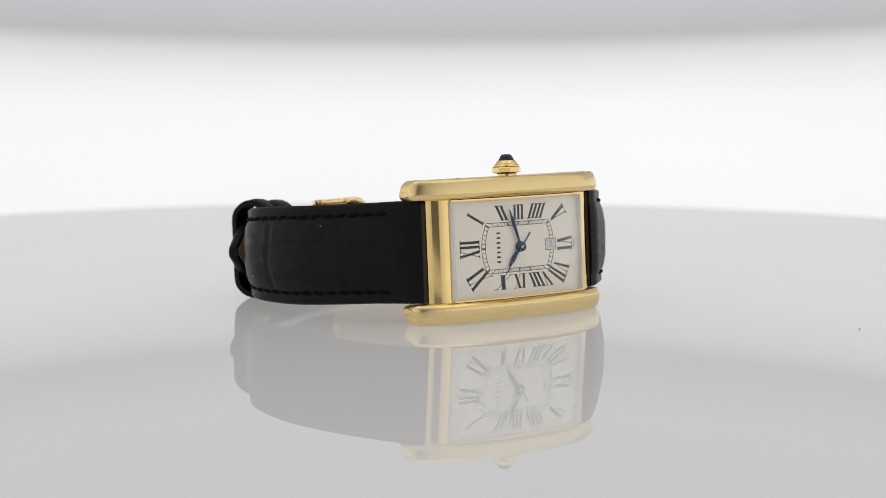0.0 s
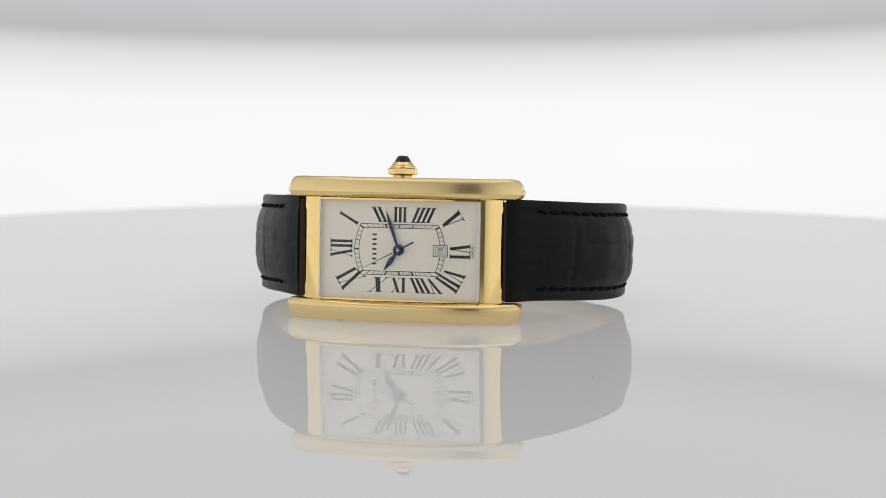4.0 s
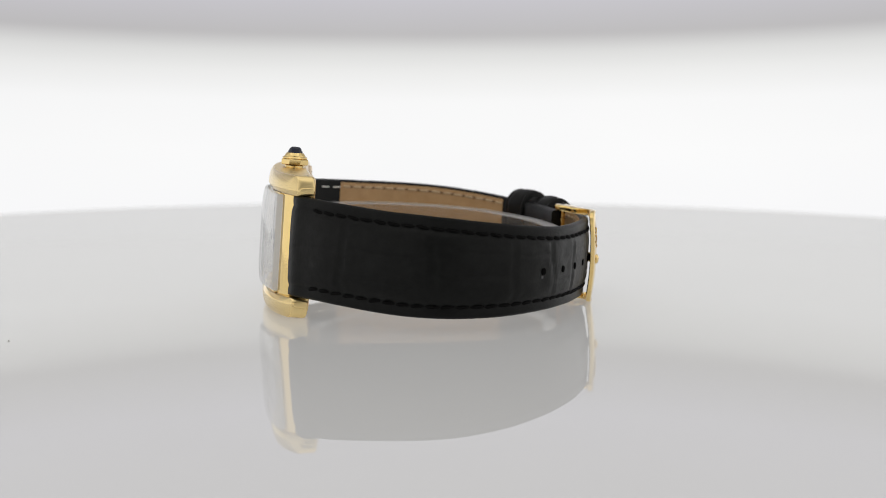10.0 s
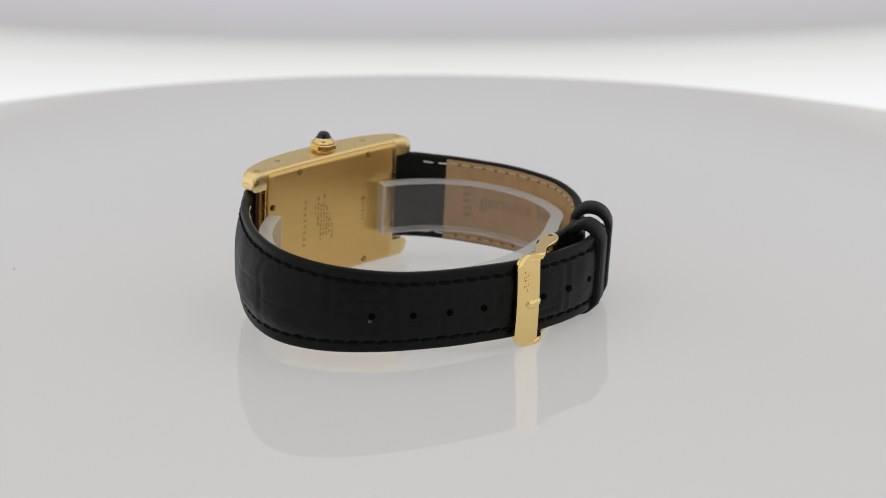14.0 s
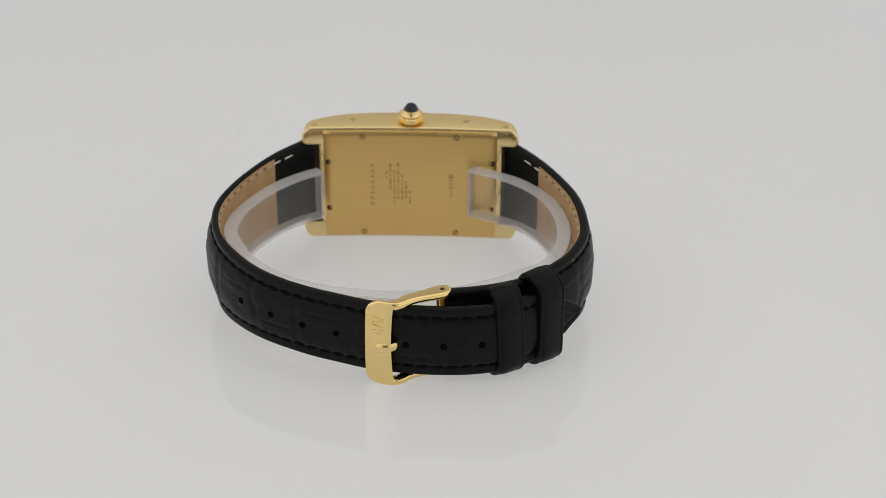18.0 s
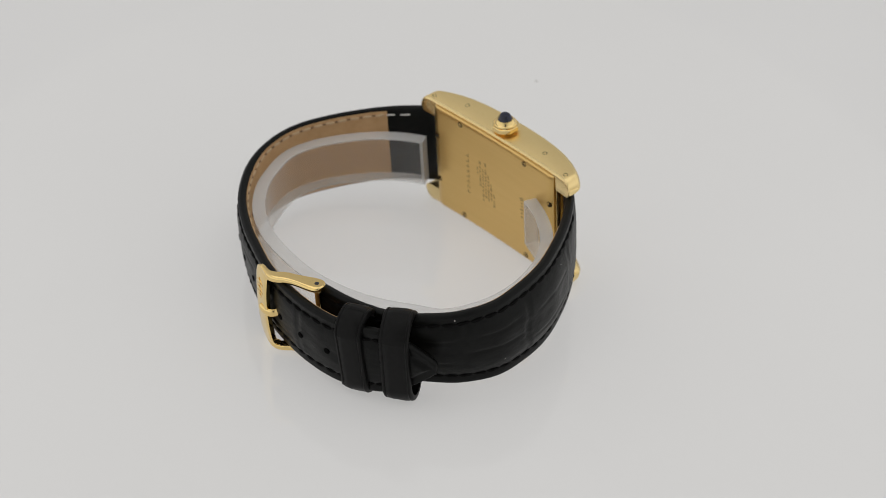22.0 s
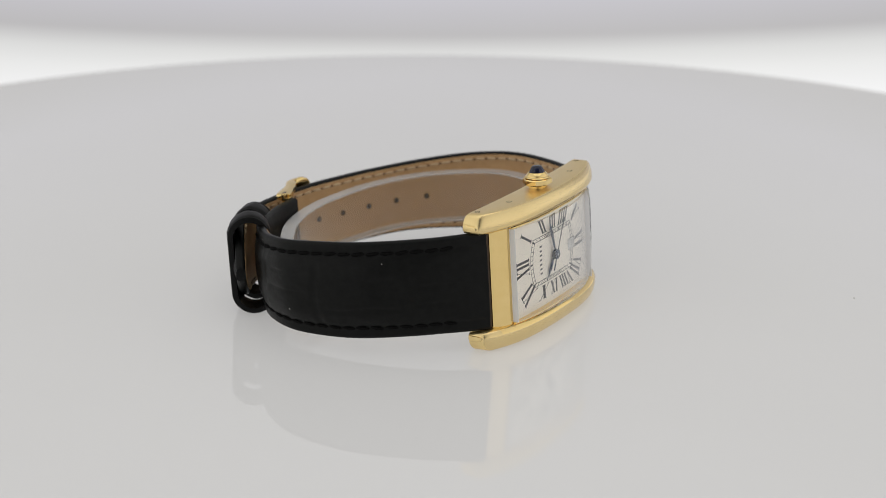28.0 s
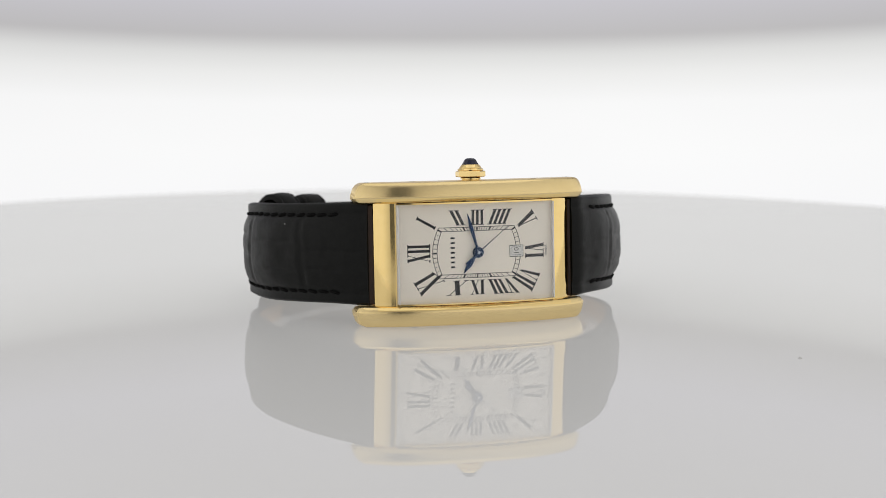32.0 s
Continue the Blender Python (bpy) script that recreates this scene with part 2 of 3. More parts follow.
def along(path, s):
    """The place and direction at distance s on a path."""
    k = min(max(s / path[-1][2] * (len(path) - 1), 0), len(path) - 1.0001)
    i = int(k)
    return path[i][0].lerp(path[i + 1][0], k - i), path[i][1].lerp(path[i + 1][1], k - i).normalized()


# ---------------------------------------------------------------- the studio
def ring_wall(radius, z0, z1, a0, a1, n, thick):
    bm = bmesh.new()
    rows = []
    for k in range(n + 1):
        a = radians(a0 + (a1 - a0) * k / n)
        c, s = math.cos(a), math.sin(a)
        rows.append([(radius * c, radius * s, z0), (radius * c, radius * s, z1), ((radius + thick) * c, (radius + thick) * s, z1), ((radius + thick) * c, (radius + thick) * s, z0)])
    return loft(rows, True, True, bm)


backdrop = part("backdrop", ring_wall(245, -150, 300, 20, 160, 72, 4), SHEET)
tagged(backdrop, "curved white sheet with painted-in glow and a lilac-grey upper part", "backdrop", kind="structure")

bench = part("ground", block(-3000, 3000, -3000, 3000, -640, -600), GREY_FLOOR)
tagged(bench, "plain grey studio floor under the turntable", "floor", kind="structure")

# tent shell out of view, added to light the watch and mirror in it
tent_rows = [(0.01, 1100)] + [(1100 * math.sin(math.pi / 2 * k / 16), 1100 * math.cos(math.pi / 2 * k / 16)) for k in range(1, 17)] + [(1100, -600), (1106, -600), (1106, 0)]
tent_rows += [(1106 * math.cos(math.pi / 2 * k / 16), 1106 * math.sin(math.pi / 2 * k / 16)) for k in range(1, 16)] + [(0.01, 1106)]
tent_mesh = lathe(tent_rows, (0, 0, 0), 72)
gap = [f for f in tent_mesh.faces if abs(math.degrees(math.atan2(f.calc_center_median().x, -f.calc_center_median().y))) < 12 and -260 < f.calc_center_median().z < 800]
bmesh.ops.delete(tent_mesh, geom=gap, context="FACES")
tent = part("glow_shell", tent_mesh, TENT, None, "", 60)
tagged(tent, "unseen glowing white cloth tent added for light, with a slit for the camera", "light tent", kind="structure")

turntable = new("turntable")
tagged(turntable, "round white gloss acrylic turntable disc on a motor stand", "turntable")
DISC_R = 215
part("disc", lathe([(0.01, 0), (100, 0), (DISC_R - 2.5, 0), (DISC_R - 1.5, -0.02), (DISC_R - 0.5, -0.4), (DISC_R, -1.5), (DISC_R, -8.5), (DISC_R - 0.5, -9.6), (DISC_R - 1.5, -10), (0.01, -10)], (0, 0, 0), 160), ACRYLIC, turntable, "white gloss acrylic disc with an added even glow", 12)
part("spindle", lathe([(30, -10), (30, -60), (0.01, -60)], (0, 0, 0), 40), STEEL, turntable, "steel spindle")
stand = part("motor_stand", lathe([(0.01, -62), (80, -62), (84, -66), (84, -590), (120, -600), (0.01, -600)], (0, 0, 0), 48), GREY_FLOOR)
tagged(stand, "grey round motor stand below the turntable", "stand")
for x, y, r in ((45.6, -75.2, 0.24),):
    bm = bmesh.new()
    bmesh.ops.create_icosphere(bm, subdivisions=1, radius=r)
    for v in bm.verts:
        v.co = Vector((x + v.co.x * 1.5, y + v.co.y * 0.8, 0.12 + v.co.z * 0.5))
    part("dust_speck", bm, DUST, turntable, "grey speck of dust")

# ---------------------------------------------------------------- the watch
watch = new("wristwatch")
tagged(watch, "gold rectangular wristwatch with black alligator strap, lying on its side", "watch")
MID = 2.7          # middle of the case along its length
CROWN_Y = -26.0


def front(u):
    return -30.85 + 0.0035 * u * u + 1.3e-5 * u ** 4


def back(u):
    return -23.2 + 0.0015 * u * u + 1.0e-5 * max(abs(u) - 12, 0) ** 4


def dial_y(u):
    return -28.75 + 0.0034 * u * u


def flank(side):
    """One of the two long rounded gold bars of the case, with its lugs: flat ends, rounded corners."""
    ends = [20.4 + 1.9 * math.sin(radians(6 * k)) for k in range(16)]
    stations = sorted([20.4 * k / 28 for k in range(-28, 29)] + [e * u for e in (-1, 1) for u in ends[1:]])
    rows = []

    def top_at(u, start, drop):
        e = min(max((abs(u) - start) / (22.3 - start), 0), 1)
        return 13.35 - drop * (1 - math.sqrt(max(1 - e * e, 0)))

    lip = [(0.25 * math.sin(radians(15 * k)), 0.25 * (1 - math.cos(radians(15 * k)))) for k in range(1, 7)]
    cuts = [(stations[0] - a, c) for a, c in reversed(lip)] + [(u, 0.0) for u in stations] + [(stations[-1] + a, c) for a, c in lip]
    for u, cap in cuts:
        top, top_back = top_at(u, 20.4, 2.1) - cap, top_at(u, 20.5, 1.9) - cap
        blunt = min(max((abs(u) - 21.0) / 1.3, 0), 1)
        yf, yb = front(u) + cap + 0.5 * (1 - math.sqrt(1 - blunt * blunt)), back(u) - cap
        lean, soft = 1.25, 0.5
        rise = 0.75 * (1 - math.sqrt(1 - blunt * blunt))
        sec = [(yb - 0.05, 9.5 + rise), (yb, 9.8 + 0.8 * rise), (yb, top_back - soft), (yb - 0.15, top_back - 0.15), (yb - soft, top_back), (yf + lean + 0.35, top)]
        tall = top - 10.5
        for k in range(15):
            a = radians(90 * k / 14)
            sec.append((yf + lean * (1 - math.sin(a) ** 0.9), 10.5 + tall * math.cos(a) ** 0.95 if k < 14 else 10.5))
        sec += [(yf + 0.04, 10.4 + 0.05 * rise), (yf + 0.24, 10.05 + 0.45 * rise), (yf + 0.55, 9.72 + 0.8 * rise), (yf + 0.9, 9.5 + rise)]
        rows.append([(MID + u, y, side * z) for y, z in sec])
    return loft(rows)


def satin_top(ob):
    """The flat outer side and the lug ends are brushed, the front is satin and its inner lip polished."""
    ob.data.materials.append(GOLD_BRUSHED)
    ob.data.materials.append(GOLD)
    for f in ob.data.polygons:
        if abs(f.center.z) < 0.0104 and f.center.y < -0.0255 and abs(f.center.x - 0.001 * MID) < 0.0186:
            f.material_index = 2
        elif abs(f.normal.y) < 0.36:
            f.material_index = 1


for side, words in ((1, "polished gold case flank beside the crown"), (-1, "polished gold case flank resting on the disc")):
    fl = part("case_flank", flank(side), GOLD_FLANK, watch, words, 46)
    satin_top(fl)
    for u, y in ((-19.8, -24.1), (-11.6, -26.2), (12.2, -26.5), (19.9, -24.0)):
        z = 13.35
        bm = lathe([(0.5, -0.05), (0.5, 0.015), (0.38, 0.015), (0.38, -0.05)], (MID + u, y, side * z), 20)
        part("pin_mark", bm, GOLD_DARK, fl)

# middle of the case between the flanks
rows = []
for u in [-18.6, -15.21] + [15.2 * k / 16 for k in range(-16, 17)] + [15.21, 18.6]:
    yf = dial_y(u) + 0.25 if abs(u) < 15.205 else -24.6
    rows.append([(MID + u, yf, -9.5), (MID + u, yf, 9.5), (MID + u, back(u) - 0.15, 9.5), (MID + u, back(u) - 0.15, -9.5)])
part("case_middle", loft(rows), GOLD_SATIN, watch, "", 30)

for end in (-1, 1):
    prof = [(15.3, -27.2)]
    for k in range(17):
        a = k / 16
        prof.append((15.3 + 3.75 * a, -28.05 + 2.15 * a - 0.42 * (1 - (2 * a - 1) ** 2)))
    prof += [(19.05, -24.2), (15.3, -24.2)]
    part("end_bar", loft([[(MID + end * u, y, z) for u, y in prof] for z in (-9.49, 9.49)]), GOLD, watch, "polished gold bar across the end of the dial", 40)
# thin gold seat round the glass
for side in (-1, 1):
    rows = []
    for k in range(-16, 17):
        u = 15.2 * k / 16
        f = front(u)
        rows.append([(MID + u, f + 0.75, side * 9.5), (MID + u, f + 0.75, side * 9.2), (MID + u, dial_y(u) + 0.1, side * 9.2), (MID + u, dial_y(u) + 0.1, side * 9.5)])
    part("glass_seat", loft(rows), GOLD, watch)

# case back with its screws
rows = []
for k in range(-24, 25):
    u = 18.05 * k / 24
    drop = 0.42 * max(abs(u) - 16.9, 0) ** 1.5
    b = back(u) + 0.75 - drop
    side = [(back(u) - 0.1, 12.8), (b - 0.38, 12.8), (b - 0.24, 12.7), (b - 0.1, 12.45), (b - 0.02, 12.05), (b, 11.5)]
    rows.append([(MID + u, y, -z) for y, z in side] + [(MID + u, y, z) for y, z in reversed(side)])
case_back = part("case_back", loft(rows), GOLD_BACK, watch, "brushed gold case back with small engraved marks", 30)
SCREWS = [(-9.6, 11.6), (9.9, 11.6), (-9.6, -11.6), (9.9, -11.6), (17.1, 5.6), (17.1, -5.6), (-17.1, 5.6), (-17.1, -5.6)]
for u, z in SCREWS:
    y = back(u) + 0.77 - 0.42 * max(abs(u) - 16.9, 0) ** 1.5
    bm = lathe([(0.62, -0.25), (0.62, 0.02), (0.5, 0.05), (0.5, -0.05), (0.01, -0.05)], (0, 0, 0), 18)
    bm.transform(Matrix.Translation((MID + u, y, z)) @ Matrix.Rotation(radians(-90), 4, "X"))
    sc = part("screw", bm, GOLD_DARK, case_back)
    bm = block(-0.42, 0.42, -0.02, 0.02, -0.08, 0.08)
    bm.transform(Matrix.Translation((MID + u, y + 0.0, z)) @ Matrix.Rotation(u + z, 4, "Y"))
    part("slot", bm, INK, sc)


def engraved(u, z, du, dz, turn=0.0):
    bm = block(-du / 2, du / 2, 0, 0.03, -dz / 2, dz / 2)
    bm.transform(Matrix.Translation((MID + u, back(u) + 0.738, z)) @ Matrix.Rotation(radians(turn), 4, "Y"))
    part("engraved_mark", bm, GOLD_ENGRAVED, case_back)


random.seed(4)
for k in range(8):
    engraved(8.0, 4.6 - k * 1.32, 0.95, 0.3)
    engraved(8.0 + random.uniform(-0.3, 0.3), 4.95 - k * 1.32, 0.3, 0.5)
for col, (zt, zb) in enumerate(((3.0, 1.2), (4.8, -1.2), (3.2, -4.6), (5.0, -3.6), (2.2, -4.4), (0.6, -3.2), (-1.8, -5.0))):
    z = zt
    while z > zb:
        w = random.uniform(0.4, 1.0)
        engraved(5.0 - col * 0.82, z, random.uniform(0.3, 0.55), w, random.uniform(-14, 14))
        z -= w + random.uniform(0.2, 0.4)
for z, h, w in ((2.2, 1.1, 1.1), (1.2, 0.5, 0.6), (0.4, 0.5, 0.6), (-0.5, 0.6, 0.9), (-1.4, 0.5, 0.6), (-2.3, 0.6, 0.5)):
    engraved(-8.6, z, w, h * 0.8, 20)

# crown
AT_CROWN = (MID - 0.1, CROWN_Y, 13.3)
crown = part("crown", lathe([(1.7, 0), (1.7, 0.2), (1.95, 0.26), (1.95, 0.46), (1.6, 0.52), (1.6, 0.7)], AT_CROWN, 36), GOLD, watch, "gold octagonal crown with a dark blue cabochon", 25)
part("groove", lathe([(1.78, 0.49), (1.78, 0.56)], AT_CROWN, 36), GOLD_DARK, crown)
bm = lathe([(2.2, 0.58), (2.62, 0.66), (2.82, 0.80), (2.82, 1.62), (2.62, 1.78), (2.2, 1.86)], AT_CROWN, 8, math.pi / 8)
part("octagon", bm, GOLD, crown, "", 12)
part("collar", lathe([(2.35, 1.84), (2.44, 1.92), (2.44, 2.06), (2.32, 2.2), (2.12, 2.28), (2.1, 2.36), (2.02, 2.5), (1.74, 2.86), (1.62, 2.98), (0.9, 3.0)], AT_CROWN, 36), GOLD, crown, "", 25)
part("cabochon", lathe([(1.55, 2.94), (1.5, 3.12), (1.08, 3.86), (0.86, 4.06), (0.6, 4.14), (0.01, 4.17)], AT_CROWN, 11), SAPPHIRE, crown, "dark blue faceted cabochon", 15)

# dial and glass
rows = []
for k in range(-24, 25):
    u = 15.25 * k / 24
    rows.append([(MID + u, dial_y(u), -9.3), (MID + u, dial_y(u), 9.3), (MID + u, dial_y(u) + 0.3, 9.3), (MID + u, dial_y(u) + 0.3, -9.3)])
dial = part("dial", loft(rows), DIAL, watch, "silvery white dial with black roman numerals", 30)


def glass_y(u, z):
    """Outer side of the watch glass."""
    return -31.9 + 0.0120 * u * u + 0.4 * abs(z / 9.15) ** 6


def glass():
    rows, half = [], 12
    for k in range(-28, 29):
        u = 15.1 * k / 28
        zs = [9.15 * j / half for j in range(-half, half + 1)]
        rows.append([(MID + u, glass_y(u, z), z) for z in zs] + [(MID + u, glass_y(u, z) + 0.5, z) for z in reversed(zs)])
    return loft(rows)


crystal = part("crystal", glass(), CRYSTAL, watch, "curved clear watch glass", 40)
crystal.visible_shadow = False
# frosted ends, whitened further to imitate the dial mirrored in them
for end in (-1, 1):
    y = glass_y(15.1, 0)
    part("crystal_edge", block(MID + end * 15.12 - 0.1, MID + end * 15.12 + 0.1, y + 0.02, y + 1.05, -9.1, 9.1), CRYSTAL_EDGE, crystal, "frosted end of the watch glass").visible_shadow = False


def ink(polys, lift=0.03, bm=None):
    """Flat pieces printed on the dial: polygons in (along, up) millimetres from its centre."""
    bm = bm or bmesh.new()
    for poly in polys:
        lo = [bm.verts.new((MID + 0.1 + a, dial_y(a) + 0.02, b)) for a, b in poly]
        hi = [bm.verts.new((MID + 0.1 + a, dial_y(a) - lift, b)) for a, b in poly]
        bm.faces.new(lo)
        bm.faces.new(hi)
        n = len(poly)
        for i in range(n):
            bm.faces.new((lo[i], lo[(i + 1) % n], hi[(i + 1) % n], hi[i]))
    return bm


def line(a, b, w):
    a, b = Vector(a), Vector(b)
    d = (b - a).normalized() * (w / 2)
    o = Vector((-d.y, d.x))
    return [tuple(a + o), tuple(b + o), tuple(b - o), tuple(a - o)]


def numeral(text, bl, br, tr, tl):
    """Strokes of a roman numeral, drawn in a unit box that is stretched over four corners of the dial."""
    bl, br, tr, tl = (Vector(q) for q in (bl, br, tr, tl))
    total = sum({"I": 1.0, "V": 1.9, "X": 2.0}[c] for c in text)

    def at(s, h):
        s /= total
        q = (bl * (1 - s) + br * s) * (1 - h) + (tl * (1 - s) + tr * s) * h
        return (q.x, q.y)

    def stroke(s0, s1, w, h0=0.0, h1=1.0):
        return [at(s0 - w / 2, h0), at(s0 + w / 2, h0), at(s1 + w / 2, h1), at(s1 - w / 2, h1)]

    def serif(s0, s1, h, t=0.045):
        return [at(s0, h - t / 2), at(s1, h - t / 2), at(s1, h + t / 2), at(s0, h + t / 2)]

    polys, s = [], 0.0
    for c in text:
        if c == "I":
            polys += [stroke(s + 0.5, s + 0.5, 0.56), serif(s + 0.02, s + 0.98, 0.02), serif(s + 0.02, s + 0.98, 0.98)]
            s += 1.0
        elif c == "V":
            polys += [stroke(s + 0.95, s + 0.42, 0.54), stroke(s + 1.0, s + 1.52, 0.13), serif(s + 0.0, s + 0.85, 0.98), serif(s + 1.2, s + 1.85, 0.98)]
            s += 1.9
        else:
            polys += [stroke(s + 1.5, s + 0.5, 0.57), stroke(s + 0.3, s + 1.65, 0.12), serif(s + 0.1, s + 0.9, 0.98), serif(s + 1.3, s + 1.95, 0.98), serif(s + 1.1, s + 1.95, 0.02), serif(s + 0.05, s + 0.6, 0.02)]
            s += 2.0
    return ink(polys)


def left(x, y):
    return ((x - 435) / 28.6, (252 - y) / 28.6)


def right(x, y):
    return ((x + 15) / 28.6, (252 - y) / 28.6)


NUMERALS = [("XII", left(176, 300), left(176, 200), left(53, 200), left(53, 300)),
            ("I", left(199, 128), left(211, 107), left(112, 51), left(100, 72)),
            ("II", left(318, 106), left(374, 106), left(336, 26), left(276, 26)),
            ("III", left(400, 106), left(476, 106), left(476, 26), left(402, 26)),
            ("IIII", right(43, 106), right(150, 106), right(186, 26), right(76, 26)),
            ("V", right(205, 93), right(233, 147), right(336, 92), right(298, 32)),
            ("VI", right(258, 213), right(258, 296), right(366, 296), right(366, 213)),
            ("VII", right(245, 345), right(178, 400), right(292, 480), right(346, 378)),
            ("VIII", right(170, 400), right(40, 400), right(74, 479), right(226, 479)),
            ("IX", left(474, 400), left(392, 400), left(392, 478), left(474, 478)),
            ("X", left(388, 400), left(296, 400), left(258, 478), left(346, 478)),
            ("XI", left(258, 402), left(184, 347), left(82, 402), left(128, 480))]
for args in NUMERALS:
    part("numeral", numeral(*args), INK, dial, "", 0)


def loop(zc, xc, bulge):
    """Outline of the minute track: straight long sides and bowed ends."""
    pts = []
    for k in range(25):
        pts.append((-xc + 2 * xc * k / 24, zc))
    for k in range(1, 24):
        z = zc - 2 * zc * k / 24
        pts.append((xc + (bulge - xc) * (1 - (z / zc) ** 2), z))
    return pts + [(-a, -b) for a, b in pts]


def hit(loop_pts, ang):
    d = Vector((-math.cos(ang), math.sin(ang)))
    n = len(loop_pts)
    for i in range(n):
        a, b = Vector(loop_pts[i]), Vector(loop_pts[(i + 1) % n])
        e = b - a
        det = d.x * -e.y + e.x * d.y
        if abs(det) < 1e-9:
            continue
        k = (a.x * -e.y + e.x * a.y) / det
        w = (d.x * a.y - d.y * a.x) / det
        if k > 0 and -1e-6 <= w <= 1 + 1e-6:
            return d * k
    return d


OUTER, INNER = loop(4.72, 7.4, 8.6), loop(4.02, 6.85, 7.75)
for lp, nm in ((OUTER, "minute_track"), (INNER, "minute_track")):
    part(nm, ink([line(lp[i], lp[(i + 1) % len(lp)], 0.11) for i in range(len(lp))]), INK, dial, "", 0)
ticks = []
for k in range(60):
    ang = 2 * math.pi * k / 60
    a, b = hit(OUTER, ang), hit(INNER, ang)
    ticks.append(line(a, b, 0.30 if k % 5 == 0 else 0.09))
part("minute_ticks", ink(ticks), INK, dial, "", 0, "stuff")
# maker's mark: seven plain blocks
for k in range(7):
    z = 2.75 - k * 0.90
    part("printed_block", ink([line((-4.75 - 0.40, z), (-4.75 + 0.40, z), 0.34)]), INK, dial, "", 0)
# date window
dw = part("date_window", ink([[(6.45, -1.1), (9.1, -1.1), (9.1, 1.0), (6.45, 1.0)]], 0.05), PAPER, dial, "date window showing 10", 0)


def frame_lines(x0, x1, z0, z1, w):
    return [line((x0, z0), (x1, z0), w), line((x0, z1), (x1, z1), w), line((x0, z0), (x0, z1), w), line((x1, z0), (x1, z1), w)]


part("window_border", ink(frame_lines(6.45, 9.1, -1.1, 1.0, 0.10) + frame_lines(6.85, 8.7, -0.8, 0.7, 0.05), 0.07), INK, dw, "", 0)


def lettering(text, size, bold=0.0):
    """Flat letters in millimetres, centred, as a bmesh in the plane of x and y."""
    cu = bpy.data.curves.new("lettering", "FONT")
    cu.body, cu.size, cu.align_x, cu.align_y, cu.resolution_u, cu.offset = text, size, "CENTER", "CENTER", 3, bold
    ob = new("lettering", cu)
    me = ob.evaluated_get(bpy.context.evaluated_depsgraph_get()).to_mesh()
    bm = bmesh.new()
    bm.from_mesh(me)
    bpy.data.objects.remove(ob)
    bpy.data.curves.remove(cu)
    return bm


def dial_text(name, text, size, a, b, parent, stretch=1.0):
    """Letters that read from the ninth hour up to the third."""
    bm = lettering(text, size)
    for v in bm.verts:
        x, y = v.co.x, v.co.y
        aa, bb = a - y * stretch, b + x
        v.co = Vector((MID + 0.1 + aa, dial_y(aa) - 0.08, bb))
    part(name, bm, INK, parent, "", 0)


dial_text("date_numerals", "10", 1.35, 7.8, -0.05, dw)
dial_text("small_print", "SWISS", 0.72, 13.8, -0.1, dial)


# three pointers: built towards twelve round their own pivot, then keyed
def hand(name, outline, lift, words):
    bm = bmesh.new()
    n = len(outline)
    lo = [bm.verts.new((a, 0.06, b)) for a, b in outline]
    hi = [bm.verts.new((a, -0.06, b)) for a, b in outline]
    bm.faces.new(lo)
    bm.faces.new(hi)
    for i in range(n):
        bm.faces.new((lo[i], lo[(i + 1) % n], hi[(i + 1) % n], hi[i]))
    ob = part(name, bm, STEEL_BLUE, watch, words, 0)
    ob.location = (0.001 * (MID + 0.1), 0.001 * (dial_y(0) - lift), 0)
    return ob


hour_hand = hand("hour_hand", [(0.5, 0.2), (-0.9, 0.22), (-2.6, 0.50), (-3.1, 0.46), (-4.7, 0.06), (-4.7, -0.06), (-3.1, -0.46), (-2.6, -0.50), (-0.9, -0.22), (0.5, -0.2)], 0.35, "blued steel sword hour hand")
minute_hand = hand("minute_hand", [(0.5, 0.16), (-0.9, 0.18), (-4.6, 0.36), (-5.2, 0.34), (-7.5, 0.05), (-7.5, -0.05), (-5.2, -0.34), (-4.6, -0.36), (-0.9, -0.18), (0.5, -0.16)], 0.65, "blued steel sword minute hand")
second_hand = hand("second_hand", [(3.3, 0.16), (3.3, -0.16), (1.2, -0.13), (0.0, -0.10), (-7.4, -0.03), (-7.4, 0.03), (0.0, 0.10), (1.2, 0.13)], 0.95, "thin blued steel second hand")
for radius, z0, z1, ob, mat in ((1.05, 0.1, 0.2, minute_hand, STEEL_BLUE), (0.95, -0.16, 0.1, second_hand, STEEL_BLUE), (0.28, -0.25, -0.1, second_hand, STEEL)):
    bm = lathe([(0.01, -0.1), (radius, -0.1), (radius, 0.07), (radius - 0.08, 0.1), (0.01, 0.1)], (0, 0, 0), 24)
    bm.transform(Matrix.Translation((0, (z0 + z1) / 2, 0)) @ Matrix.Rotation(radians(90), 4, "X"))
    part("hub", bm, mat, ob)


# ---------------------------------------------------------------- the strap
LONG = smooth_path([(22.5, -26.15, 0), (24.5, -25.4, 0), (26.5, -23.6, 0), (30.8, -19.4, 0), (35.0, -13.5, 0), (38.2, -7.7, 0), (40.5, -1.1, 0), (40.8, 5.1, 0), (38.9, 11.9, 0), (35.2, 17.6, 0), (29.5, 22.9, 0), (22.0, 27.2, 0), (15.0, 30.0, 0), (7.1, 32.5, 0), (-3.0, 33.75, 0), (-12.0, 33.25, 0), (-18.8, 30.95, 0), (-24.5, 27.3, 0), (-31.1, 22.5, 0)], 0.7)
